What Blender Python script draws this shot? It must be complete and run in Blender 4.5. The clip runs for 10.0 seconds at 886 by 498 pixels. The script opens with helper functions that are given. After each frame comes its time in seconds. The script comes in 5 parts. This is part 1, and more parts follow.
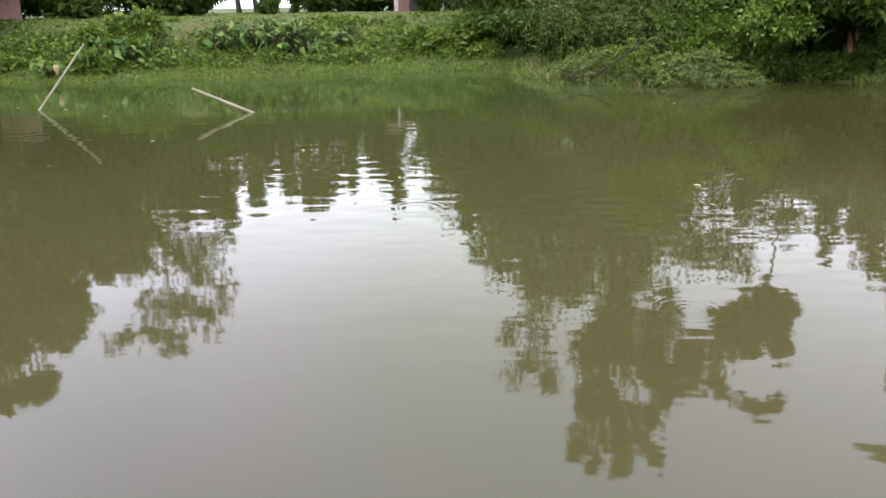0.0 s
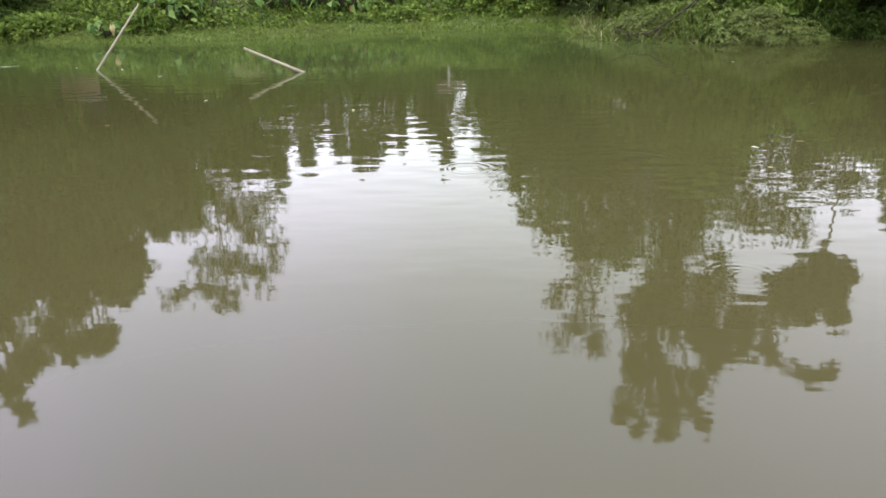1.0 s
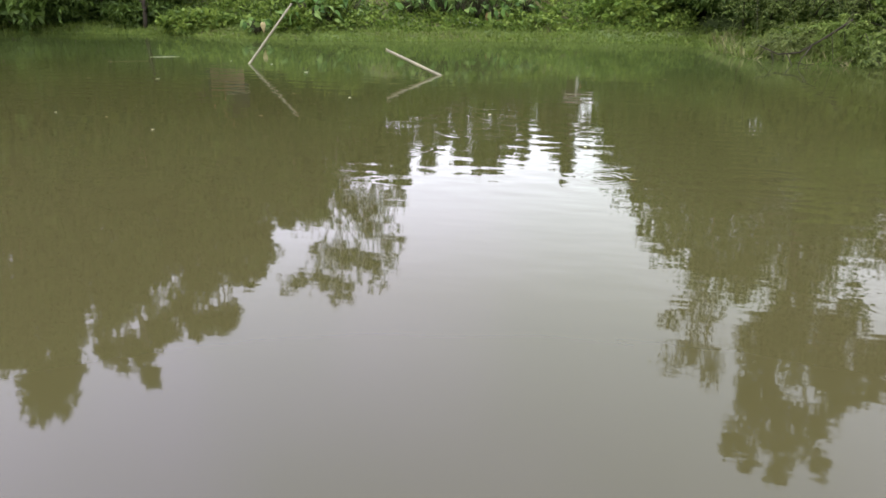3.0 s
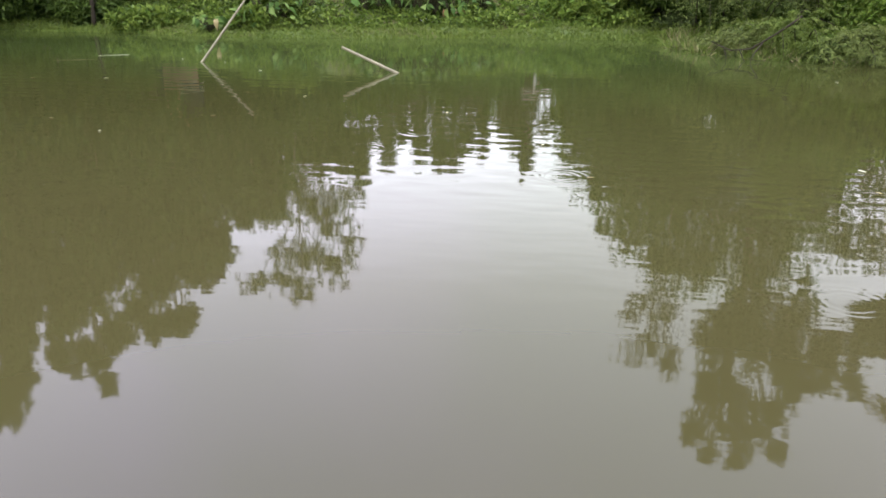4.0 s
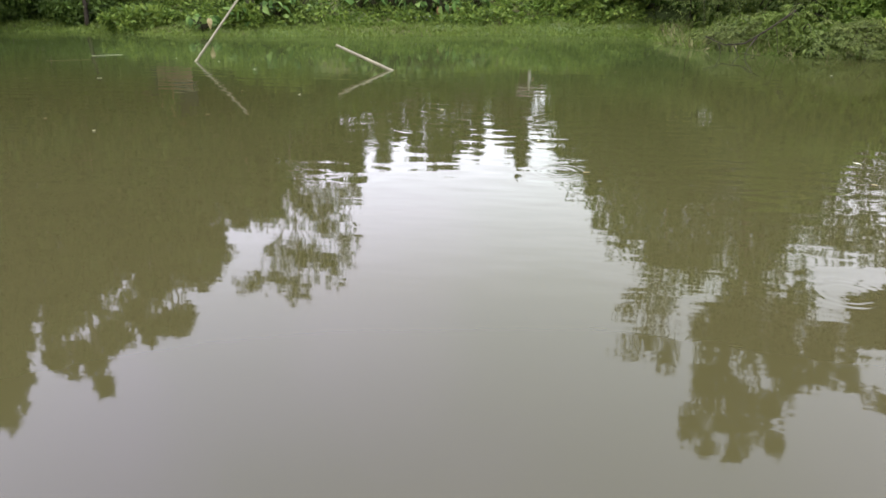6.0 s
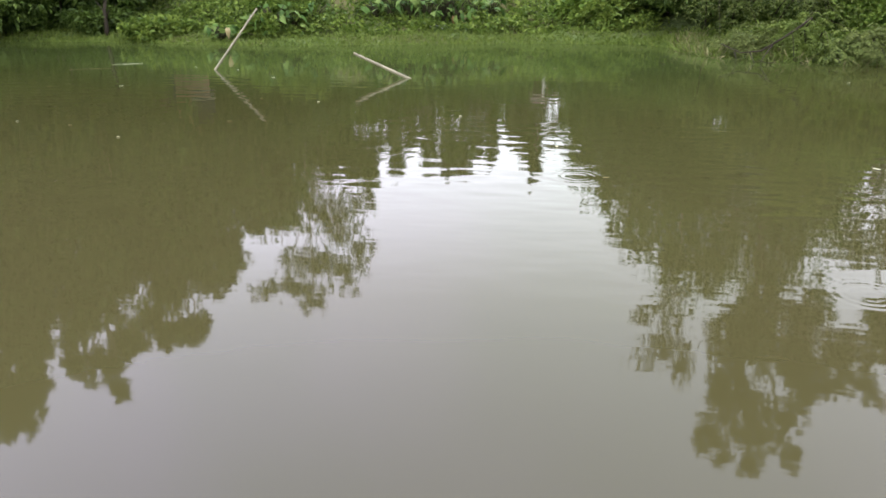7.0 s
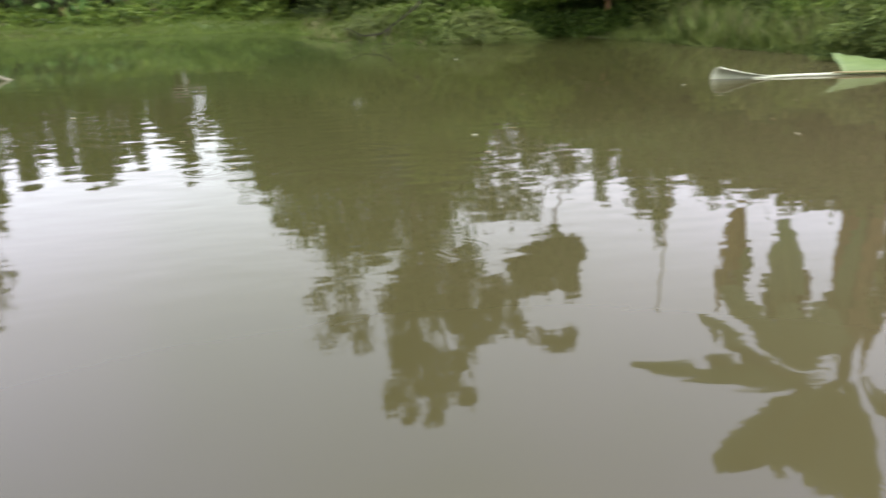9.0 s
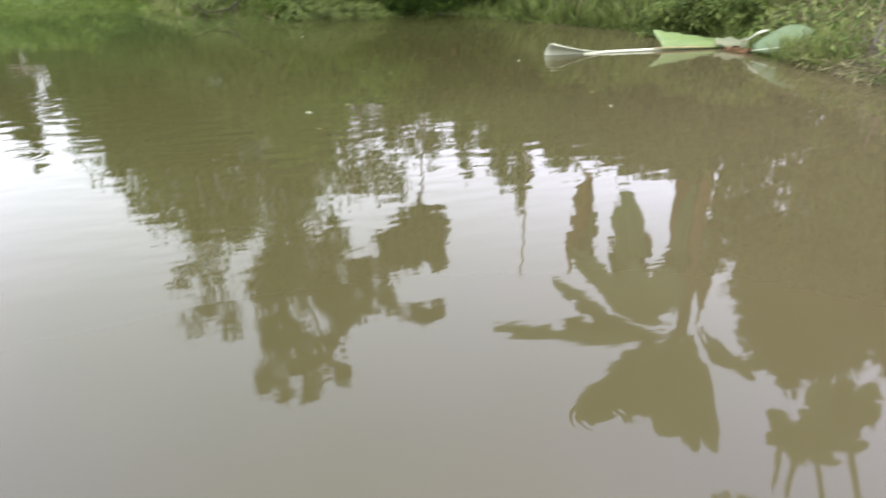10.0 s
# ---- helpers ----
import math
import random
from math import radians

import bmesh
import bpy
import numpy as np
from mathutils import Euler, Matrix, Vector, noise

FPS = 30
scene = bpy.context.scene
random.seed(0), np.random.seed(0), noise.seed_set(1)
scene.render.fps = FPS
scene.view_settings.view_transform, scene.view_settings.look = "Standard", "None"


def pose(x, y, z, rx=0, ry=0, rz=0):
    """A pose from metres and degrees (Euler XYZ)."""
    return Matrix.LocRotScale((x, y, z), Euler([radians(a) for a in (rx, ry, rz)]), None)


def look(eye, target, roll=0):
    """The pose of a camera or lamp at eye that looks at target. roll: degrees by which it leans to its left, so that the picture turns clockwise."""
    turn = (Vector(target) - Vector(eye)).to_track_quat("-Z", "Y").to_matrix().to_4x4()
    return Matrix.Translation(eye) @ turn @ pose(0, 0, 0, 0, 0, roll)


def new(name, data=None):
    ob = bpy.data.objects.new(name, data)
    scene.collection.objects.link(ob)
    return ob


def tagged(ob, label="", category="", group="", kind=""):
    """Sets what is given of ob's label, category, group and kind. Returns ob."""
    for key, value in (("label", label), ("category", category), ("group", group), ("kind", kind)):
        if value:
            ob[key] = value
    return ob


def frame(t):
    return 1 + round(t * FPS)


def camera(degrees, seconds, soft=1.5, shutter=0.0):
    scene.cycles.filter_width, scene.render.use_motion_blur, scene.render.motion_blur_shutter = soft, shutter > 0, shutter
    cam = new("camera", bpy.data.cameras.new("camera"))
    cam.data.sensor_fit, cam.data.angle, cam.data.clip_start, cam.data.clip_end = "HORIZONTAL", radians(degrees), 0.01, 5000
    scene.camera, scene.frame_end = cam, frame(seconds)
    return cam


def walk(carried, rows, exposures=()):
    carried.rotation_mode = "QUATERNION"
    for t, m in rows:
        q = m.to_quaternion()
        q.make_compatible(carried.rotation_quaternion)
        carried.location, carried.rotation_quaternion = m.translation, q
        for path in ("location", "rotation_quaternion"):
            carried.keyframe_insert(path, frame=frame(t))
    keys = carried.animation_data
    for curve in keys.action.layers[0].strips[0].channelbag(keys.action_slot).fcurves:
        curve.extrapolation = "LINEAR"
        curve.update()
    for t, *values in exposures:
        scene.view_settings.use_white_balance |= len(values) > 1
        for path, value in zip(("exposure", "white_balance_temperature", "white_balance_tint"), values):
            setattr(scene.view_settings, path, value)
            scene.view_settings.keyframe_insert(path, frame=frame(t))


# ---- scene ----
SCALE = 0.85          # plan units to metres
EYE = Vector((0.0, 0.0, 2.0 * SCALE))


def view(step, yaw, pitch, roll):
    """The camera's pose from its step off the standpoint in metres, its turn to the left, its pitch and its lean in degrees."""
    a, b, eye = radians(yaw), radians(pitch), EYE + Vector(step)
    ahead = Vector((-math.sin(a) * math.cos(b), math.cos(a) * math.cos(b), math.sin(b)))
    return look(eye, eye + ahead, roll)


# ---- camera ----
cam = camera(60.69, 10.0, soft=1.5, shutter=0.2)
TURNS = [
    (0.0, 0.047, 0.122, 0.005, 1.60, -17.90, -1.03),
    (0.5, 0.079, 0.150, -0.004, 1.30, -18.37, -1.58),
    (1.0, 0.041, 0.117, 0.007, 5.50, -20.76, -1.65),
    (1.5, 0.038, 0.113, 0.017, 5.73, -21.05, -1.33),
    (2.0, 0.016, 0.063, 0.021, 7.98, -20.13, -0.81),
    (2.5, -0.092, -0.033, 0.017, 13.93, -20.44, -0.16),
    (2.7, -0.124, -0.094, 0.015, 14.59, -20.10, 0.08),
    (4.0, -0.114, 0.015, 0.017, 11.20, -20.33, 0.22),
    (4.5, -0.115, 0.033, 0.011, 10.32, -20.51, 0.23),
    (5.0, -0.105, 0.038, -0.016, 10.42, -20.37, 0.02),
    (5.5, -0.107, 0.022, 0.010, 10.88, -20.23, -0.18),
    (5.7, -0.105, 0.036, 0.008, 10.52, -20.54, -0.26),
    (6.8, -0.177, -0.083, -0.017, 12.57, -19.93, -0.17),
    (7.0, -0.171, -0.073, -0.015, 11.89, -19.80, -0.46),
    (7.5, -0.096, -0.025, -0.015, 9.33, -20.29, -1.24),
    (8.0, -0.007, -0.009, -0.028, 6.15, -20.80, -1.71),
    (8.5, 0.148, -0.023, 0.002, 0.30, -21.53, -1.29),
    (8.8, 0.202, 0.027, 0.006, -7.27, -21.26, -1.02),
    (9.0, 0.165, -0.092, -0.013, -13.65, -20.87, -0.50),
    (9.1, 0.204, -0.105, -0.016, -19.53, -21.26, 0.24),
    (9.2, 0.215, -0.150, -0.026, -21.80, -21.12, 0.38),
    (9.3, 0.191, -0.112, -0.004, -26.55, -21.29, 0.50),
    (9.4, 0.222, -0.151, 0.020, -27.81, -21.50, 0.53),
    (9.5, 0.298, -0.220, 0.050, -29.65, -21.96, 0.55),
    (9.8, 0.300, -0.252, 0.040, -29.34, -21.76, 0.58),
    (9.9, 0.361, -0.323, 0.041, -27.29, -21.68, 0.60),
    (10.0, 0.476, -0.462, 0.045, -23.50, -22.60, 0.59),
]
walk(cam, [(t, view((x, y, z), turn, pitch, lean)) for t, x, y, z, turn, pitch, lean in TURNS], exposures=[(0.0, 1.33, 6500, 10), (8.6, 1.33, 6500, 10), (9.1, 1.28, 6500, 9.5), (9.5, 1.42, 6480, 11), (9.8, 1.56, 6420, 11), (10.0, 1.61, 6380, 11)])

# ---- world and sun: a bright overcast sky ----
world = bpy.data.worlds.new("overcast_sky")
scene.world = world
world.use_nodes = True
wn, wl = world.node_tree.nodes, world.node_tree.links
wn.clear()
w_out, w_bg = wn.new("ShaderNodeOutputWorld"), wn.new("ShaderNodeBackground")
w_sky = wn.new("ShaderNodeTexSky")
w_sky.sky_type, w_sky.sun_disc = "NISHITA", False
w_sky.sun_elevation, w_sky.sun_rotation = radians(48), radians(200)
w_coord, w_noise, w_mix, w_tint = wn.new("ShaderNodeTexCoord"), wn.new("ShaderNodeTexNoise"), wn.new("ShaderNodeMix"), wn.new("ShaderNodeMix")
w_sep, w_grad, w_cloud = wn.new("ShaderNodeSeparateXYZ"), wn.new("ShaderNodeValToRGB"), wn.new("ShaderNodeValToRGB")
w_mix.data_type = w_tint.data_type = "RGBA"
w_tint.blend_type = "MULTIPLY"
w_noise.inputs["Scale"].default_value, w_noise.inputs["Detail"].default_value = 2.2, 4.0
w_grad.color_ramp.elements.new(0.3), w_grad.color_ramp.elements.new(0.5), w_grad.color_ramp.elements.new(0.7)
for element, (place, colour) in zip(w_grad.color_ramp.elements, [(0.0, (9.5, 9.3, 9.7, 1)), (0.23, (15.4, 15.2, 16.7, 1)), (0.40, (12.4, 12.3, 14.1, 1)), (0.6, (13.0, 13.2, 18.0, 1)), (1.0, (18.4, 18.5, 20.6, 1))]):
    element.position, element.color = place, colour
w_mix.inputs["Factor"].default_value, w_tint.inputs["Factor"].default_value = 0.92, 1.0
for element, (place, colour) in zip(w_cloud.color_ramp.elements, [(0.32, (0.89, 0.94, 0.89, 1)), (0.68, (1.08, 1.05, 1.10, 1))]):
    element.position, element.color = place, colour
wl.new(w_coord.outputs["Generated"], w_noise.inputs["Vector"])
wl.new(w_coord.outputs["Generated"], w_sep.inputs[0])
wl.new(w_sep.outputs["Z"], w_grad.inputs["Fac"])
wl.new(w_noise.outputs["Fac"], w_cloud.inputs["Fac"])
wl.new(w_grad.outputs["Color"], w_tint.inputs["A"])
wl.new(w_cloud.outputs[0], w_tint.inputs["B"])
wl.new(w_sky.outputs["Color"], w_mix.inputs["A"])
# the haze is greener over the far bank and turns mauve to both sides
w_dot, w_side, w_haze, w_veil = wn.new("ShaderNodeVectorMath"), wn.new("ShaderNodeMapRange"), wn.new("ShaderNodeMix"), wn.new("ShaderNodeMix")
w_dot.operation, w_dot.inputs[1].default_value = "DOT_PRODUCT", (0.12, 0.858, 0.50)
w_haze.data_type = w_veil.data_type = "RGBA"
w_veil.blend_type, w_veil.inputs["Factor"].default_value = "MULTIPLY", 1.0
w_side.inputs["From Min"].default_value, w_side.inputs["From Max"].default_value = 0.80, 0.99
w_haze.inputs["A"].default_value, w_haze.inputs["B"].default_value = (1.12, 1.10, 1.22, 1), (1.0, 1.05, 1.0, 1)
wl.new(w_coord.outputs["Generated"], w_dot.inputs[0])
wl.new(w_dot.outputs["Value"], w_side.inputs["Value"])
wl.new(w_side.outputs[0], w_haze.inputs["Factor"])
wl.new(w_tint.outputs["Result"], w_veil.inputs["A"])
wl.new(w_haze.outputs["Result"], w_veil.inputs["B"])
wl.new(w_veil.outputs["Result"], w_mix.inputs["B"])
wl.new(w_mix.outputs["Result"], w_bg.inputs["Color"])
# and a little brighter over the left of the pond
w_across = wn.new("ShaderNodeMapRange")
for key, value in (("From Min", -0.6), ("From Max", 0.8), ("To Min", 0.108), ("To Max", 0.090)):
    w_across.inputs[key].default_value = value
wl.new(w_sep.outputs["X"], w_across.inputs["Value"])
wl.new(w_across.outputs[0], w_bg.inputs["Strength"])
wl.new(w_bg.outputs["Background"], w_out.inputs["Surface"])

sun_data = bpy.data.lights.new("sun", "SUN")
sun_data.energy, sun_data.angle, sun_data.color = 0.8, radians(25), (1.0, 0.96, 0.9)
sun = new("sun", sun_data)
sun.matrix_world = look((-10, -25, 40), (0, 12, 0))


# ---- materials ----
def material(name):
    m = bpy.data.materials.new(name)
    m.use_nodes = True
    n, l = m.node_tree.nodes, m.node_tree.links
    return m, n, l, n["Principled BSDF"]


def ramp(n, stops):
    r = n.new("ShaderNodeValToRGB")
    e = r.color_ramp.elements
    while len(e) < len(stops):
        e.new(0.5)
    for k, (p, c) in zip(e, stops):
        k.position, k.color = p, (*c, 1)
    return r


def leaf_material(name, dark, mid, light, rough=0.5, through_light=0.25, patch=0.5, single=False):
    """Leaves: each leaf has its own tone, drifting with a broad patchiness."""
    m, n, l, p = material(name)
    geo, coord, noise_t, add = n.new("ShaderNodeNewGeometry"), n.new("ShaderNodeTexCoord"), n.new("ShaderNodeTexNoise"), n.new("ShaderNodeMath")
    noise_t.inputs["Scale"].default_value, noise_t.inputs["Detail"].default_value = 0.8, 3.0
    l.new(coord.outputs["Object"], noise_t.inputs["Vector"])
    add.operation = "MULTIPLY_ADD"
    l.new(noise_t.outputs["Fac"], add.inputs[0])
    add.inputs[1].default_value = patch
    half = n.new("ShaderNodeMath")
    half.operation = "MULTIPLY"
    half.inputs[1].default_value = 0.75
    l.new(n.new("ShaderNodeObjectInfo").outputs["Random"] if single else geo.outputs["Random Per Island"], half.inputs[0])
    l.new(half.outputs[0], add.inputs[2])
    r = ramp(n, [(0.15, dark), (0.55, mid), (1.0, light)])
    l.new(add.outputs[0], r.inputs["Fac"])
    l.new(r.outputs["Color"], p.inputs["Base Color"])
    p.inputs["Roughness"].default_value = rough
    p.inputs["Specular IOR Level"].default_value = 0.15
    trans, mix, out = n.new("ShaderNodeBsdfTranslucent"), n.new("ShaderNodeMixShader"), n["Material Output"]
    l.new(r.outputs["Color"], trans.inputs["Color"])
    mix.inputs[0].default_value = through_light
    l.new(p.outputs[0], mix.inputs[1])
    l.new(trans.outputs[0], mix.inputs[2])
    l.new(mix.outputs[0], out.inputs["Surface"])
    return m


def rough_material(name, stops, scale=6.0, rough=0.85, bump=0.3, stretch=(1, 1, 1), metal=0.0, gloss=0.5):
    m, n, l, p = material(name)
    coord, mp, big, fine, mix = n.new("ShaderNodeTexCoord"), n.new("ShaderNodeMapping"), n.new("ShaderNodeTexNoise"), n.new("ShaderNodeTexNoise"), n.new("ShaderNodeMath")
    mp.inputs["Scale"].default_value = stretch
    l.new(coord.outputs["Object"], mp.inputs["Vector"])
    for t, s in ((big, scale), (fine, scale * 8)):
        t.inputs["Scale"].default_value, t.inputs["Detail"].default_value = s, 6.0
        l.new(mp.outputs[0], t.inputs["Vector"])
    mix.operation = "MULTIPLY_ADD"
    mix.inputs[1].default_value = 0.35
    l.new(fine.outputs["Fac"], mix.inputs[0])
    low = n.new("ShaderNodeMath")
    low.operation = "MULTIPLY"
    low.inputs[1].default_value = 0.7
    l.new(big.outputs["Fac"], low.inputs[0])
    l.new(low.outputs[0], mix.inputs[2])
    r = ramp(n, stops)
    l.new(mix.outputs[0], r.inputs["Fac"])
    l.new(r.outputs["Color"], p.inputs["Base Color"])
    p.inputs["Roughness"].default_value, p.inputs["Metallic"].default_value = rough, metal
    p.inputs["Specular IOR Level"].default_value = gloss
    b = n.new("ShaderNodeBump")
    b.inputs["Strength"].default_value, b.inputs["Distance"].default_value = bump, 0.02
    l.new(fine.outputs["Fac"], b.inputs["Height"])
    l.new(b.outputs[0], p.inputs["Normal"])
    return m


def water_material(rings):
    """Murky, still pond water: a mirror over brown silt, wind-ruffled in patches, with raindrop rings."""
    m, n, l, p = material("pond_water")

    def math_node(op, a, b=None, c=None):
        k = n.new("ShaderNodeMath")
        k.operation = op
        for i, v in enumerate((a, b, c)):
            if v is None:
                continue
            if isinstance(v, (int, float)):
                k.inputs[i].default_value = v
            else:
                l.new(v, k.inputs[i])
        return k.outputs[0]

    def noise_node(scale, detail, stretch):
        k, mp = n.new("ShaderNodeTexNoise"), n.new("ShaderNodeMapping")
        mp.inputs["Scale"].default_value = stretch
        l.new(coord.outputs["Object"], mp.inputs["Vector"])
        l.new(mp.outputs[0], k.inputs["Vector"])
        k.inputs["Scale"].default_value, k.inputs["Detail"].default_value = scale, detail
        return k.outputs["Fac"]

    coord, sep = n.new("ShaderNodeTexCoord"), n.new("ShaderNodeSeparateXYZ")
    l.new(coord.outputs["Object"], sep.inputs[0])
    silt = noise_node(0.16, 4.0, (1, 1, 1))
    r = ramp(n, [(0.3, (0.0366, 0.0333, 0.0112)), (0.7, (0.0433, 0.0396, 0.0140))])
    mud = ramp(n, [(0.3, (0.054, 0.0455, 0.0190)), (0.7, (0.062, 0.052, 0.0222))])
    l.new(silt, r.inputs["Fac"])
    l.new(silt, mud.inputs["Fac"])
    plume, blend = n.new("ShaderNodeMapRange"), n.new("ShaderNodeMix")
    plume.interpolation_type, blend.data_type = "SMOOTHSTEP", "RGBA"
    plume.inputs["From Min"].default_value, plume.inputs["From Max"].default_value = -2.2, 4.2
    l.new(math_node("MULTIPLY_ADD", silt, 3.0, math_node("MULTIPLY_ADD", sep.outputs["Y"], -0.6, math_node("SUBTRACT", sep.outputs["X"], 1.5))), plume.inputs["Value"])
    l.new(plume.outputs[0], blend.inputs["Factor"])
    # body colour darkens towards the far side: dimness there is put into the colour
    deep, fade, far_dimmed = ramp(n, [(0.3, (0.0305, 0.0315, 0.0082)), (0.7, (0.0368, 0.0376, 0.0106))]), n.new("ShaderNodeMapRange"), n.new("ShaderNodeMix")
    fade.interpolation_type, far_dimmed.data_type = "SMOOTHSTEP", "RGBA"
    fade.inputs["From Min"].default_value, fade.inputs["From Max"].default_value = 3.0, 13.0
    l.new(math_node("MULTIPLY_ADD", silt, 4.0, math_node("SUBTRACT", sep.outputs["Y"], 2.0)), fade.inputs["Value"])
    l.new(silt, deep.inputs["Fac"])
    l.new(fade.outputs[0], far_dimmed.inputs["Factor"])
    l.new(r.outputs["Color"], far_dimmed.inputs["A"])
    l.new(deep.outputs["Color"], far_dimmed.inputs["B"])
    # far bank's green reflection put into the water colour, fading out towards the cove
    bank_sheen, weedy, edge = n.new("ShaderNodeMapRange"), ramp(n, [(0.3, (0.032, 0.045, 0.0105)), (0.7, (0.042, 0.058, 0.0145))]), n.new("ShaderNodeMix")
    bank_sheen.interpolation_type, edge.data_type = "SMOOTHSTEP", "RGBA"
    bank_sheen.inputs["From Min"].default_value, bank_sheen.inputs["From Max"].default_value = 9.5, 16.5
    l.new(math_node("MULTIPLY_ADD", silt, 5.0, math_node("MULTIPLY_ADD", math_node("MAXIMUM", math_node("SUBTRACT", sep.outputs["X"], 1.0), 0.0), -0.9, math_node("SUBTRACT", sep.outputs["Y"], 2.5))), bank_sheen.inputs["Value"])
    l.new(silt, weedy.inputs["Fac"])
    l.new(bank_sheen.outputs[0], edge.inputs["Factor"])
    l.new(far_dimmed.outputs["Result"], edge.inputs["A"])
    l.new(weedy.outputs["Color"], edge.inputs["B"])
    l.new(edge.outputs["Result"], blend.inputs["A"])
    l.new(mud.outputs["Color"], blend.inputs["B"])
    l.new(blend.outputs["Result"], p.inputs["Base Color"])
    chop = n.new("ShaderNodeMapRange")
    l.new(sep.outputs["Y"], chop.inputs["Value"])
    for key, value in (("From Min", 4.0), ("From Max", 14.0), ("To Min", 0.032), ("To Max", 0.045)):
        chop.inputs[key].default_value = value
    l.new(chop.outputs[0], p.inputs["Roughness"])
    p.inputs["IOR"].default_value = 1.333
    # slow swell, wind ruffle in patches
    swell = math_node("MULTIPLY", noise_node(1.1, 1.0, (0.7, 1.2, 1)), 0.0016)
    patch = noise_node(0.22, 2.0, (0.6, 1.0, 1))
    mask = n.new("ShaderNodeMapRange")
    l.new(patch, mask.inputs["Value"])
    mask.inputs["From Min"].default_value, mask.inputs["From Max"].default_value = 0.44, 0.66
    shelter = n.new("ShaderNodeMapRange")
    shelter.interpolation_type = "SMOOTHSTEP"
    l.new(sep.outputs["Y"], shelter.inputs["Value"])
    for key, value in (("From Min", 0.5), ("From Max", 9.0), ("To Min", 0.03), ("To Max", 1.0)):
        shelter.inputs[key].default_value = value
    lee = n.new("ShaderNodeMapRange")
    lee.interpolation_type = "SMOOTHSTEP"
    l.new(sep.outputs["Y"], lee.inputs["Value"])
    for key, value in (("From Min", 10.0), ("From Max", 15.0), ("To Min", 1.0), ("To Max", 0.26)):
        lee.inputs[key].default_value = value
    ruffle = math_node("MULTIPLY", noise_node(3.6, 0.6, (0.65, 1.35, 1)), math_node("MULTIPLY", math_node("MULTIPLY", shelter.outputs[0], lee.outputs[0]), math_node("MULTIPLY_ADD", mask.outputs[0], 0.0080, 0.0011)))
    fine = noise_node(0.35, 2.0, (0.5, 1.0, 1))
    calm = n.new("ShaderNodeMapRange")
    l.new(fine, calm.inputs["Value"])
    for key, value in (("From Min", 0.40), ("From Max", 0.62), ("To Min", 0.00010), ("To Max", 0.0006)):
        calm.inputs[key].default_value = value
    ripple = math_node("MULTIPLY", noise_node(7.5, 1.0, (0.5, 1.5, 1)), calm.outputs[0])
    height = math_node("ADD", math_node("ADD", swell, ruffle), ripple)
    for x, y, radius, wave, amp in rings:
        dx, dy = math_node("SUBTRACT", sep.outputs["X"], x), math_node("SUBTRACT", sep.outputs["Y"], y)
        dist = math_node("SQRT", math_node("ADD", math_node("MULTIPLY", dx, dx), math_node("MULTIPLY", dy, dy)))
        off = math_node("DIVIDE", math_node("SUBTRACT", dist, radius), wave * 1.3)
        bell = math_node("POWER", 2.718, math_node("MULTIPLY", math_node("MULTIPLY", off, off), -1.0))
        crest = math_node("COSINE", math_node("MULTIPLY", math_node("SUBTRACT", dist, radius), 6.283 / wave))
        height = math_node("ADD", height, math_node("MULTIPLY", math_node("MULTIPLY", bell, crest), amp))
    b = n.new("ShaderNodeBump")
    b.inputs["Strength"].default_value, b.inputs["Distance"].default_value = 1.0, 1.0
    l.new(height, b.inputs["Height"])
    l.new(b.outputs[0], p.inputs["Normal"])
    return m


M_WEED = leaf_material("weed_leaf", (0.026, 0.050, 0.007), (0.080, 0.128, 0.017), (0.155, 0.210, 0.034))
M_GRASS = leaf_material("grass_blade", (0.050, 0.080, 0.011), (0.086, 0.128, 0.018), (0.124, 0.162, 0.028), 0.6)
M_CREST = leaf_material("trampled_grass", (0.066, 0.094, 0.019), (0.120, 0.156, 0.032), (0.185, 0.215, 0.052), 0.6)
M_TUFT = leaf_material("shrub_leaf", (0.030, 0.045, 0.008), (0.072, 0.098, 0.018), (0.128, 0.155, 0.036), patch=0.7)
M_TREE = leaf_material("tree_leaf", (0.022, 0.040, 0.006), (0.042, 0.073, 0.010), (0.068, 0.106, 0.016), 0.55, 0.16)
M_BRIGHT = leaf_material("bright_leaf", (0.028, 0.058, 0.006), (0.080, 0.138, 0.016), (0.145, 0.205, 0.032))
M_FERN = leaf_material("olive_leaflet", (0.014, 0.027, 0.004), (0.054, 0.084, 0.014), (0.150, 0.190, 0.044), patch=0.75)
M_LACY = leaf_material("pale_leaf", (0.028, 0.039, 0.011), (0.057, 0.071, 0.020), (0.092, 0.109, 0.036))
M_TARO = leaf_material("taro_leaf", (0.018, 0.045, 0.006), (0.052, 0.104, 0.016), (0.125, 0.180, 0.040), 0.65, 0.2, single=True)
M_BANANA = rough_material("banana_leaf", [(0.3, (0.036, 0.070, 0.016)), (0.7, (0.068, 0.112, 0.028))], 1.5, 0.5, 0.2, (1, 8, 1), gloss=0.25)
M_BLADE = rough_material("fresh_leaf_blade", [(0.3, (0.068, 0.108, 0.025)), (0.7, (0.122, 0.168, 0.047))], 1.5, 0.5, 0.2, (1, 8, 1), gloss=0.3)
M_TORN = rough_material("torn_leaf_back", [(0.3, (0.075, 0.085, 0.038)), (0.7, (0.15, 0.16, 0.08))], 4, 0.75, 0.2, gloss=0.2)
M_DUSTY = rough_material("dusty_leaf", [(0.3, (0.058, 0.090, 0.032)), (0.7, (0.096, 0.132, 0.056))], 3, 0.6, 0.25, (1, 6, 1), gloss=0.2)
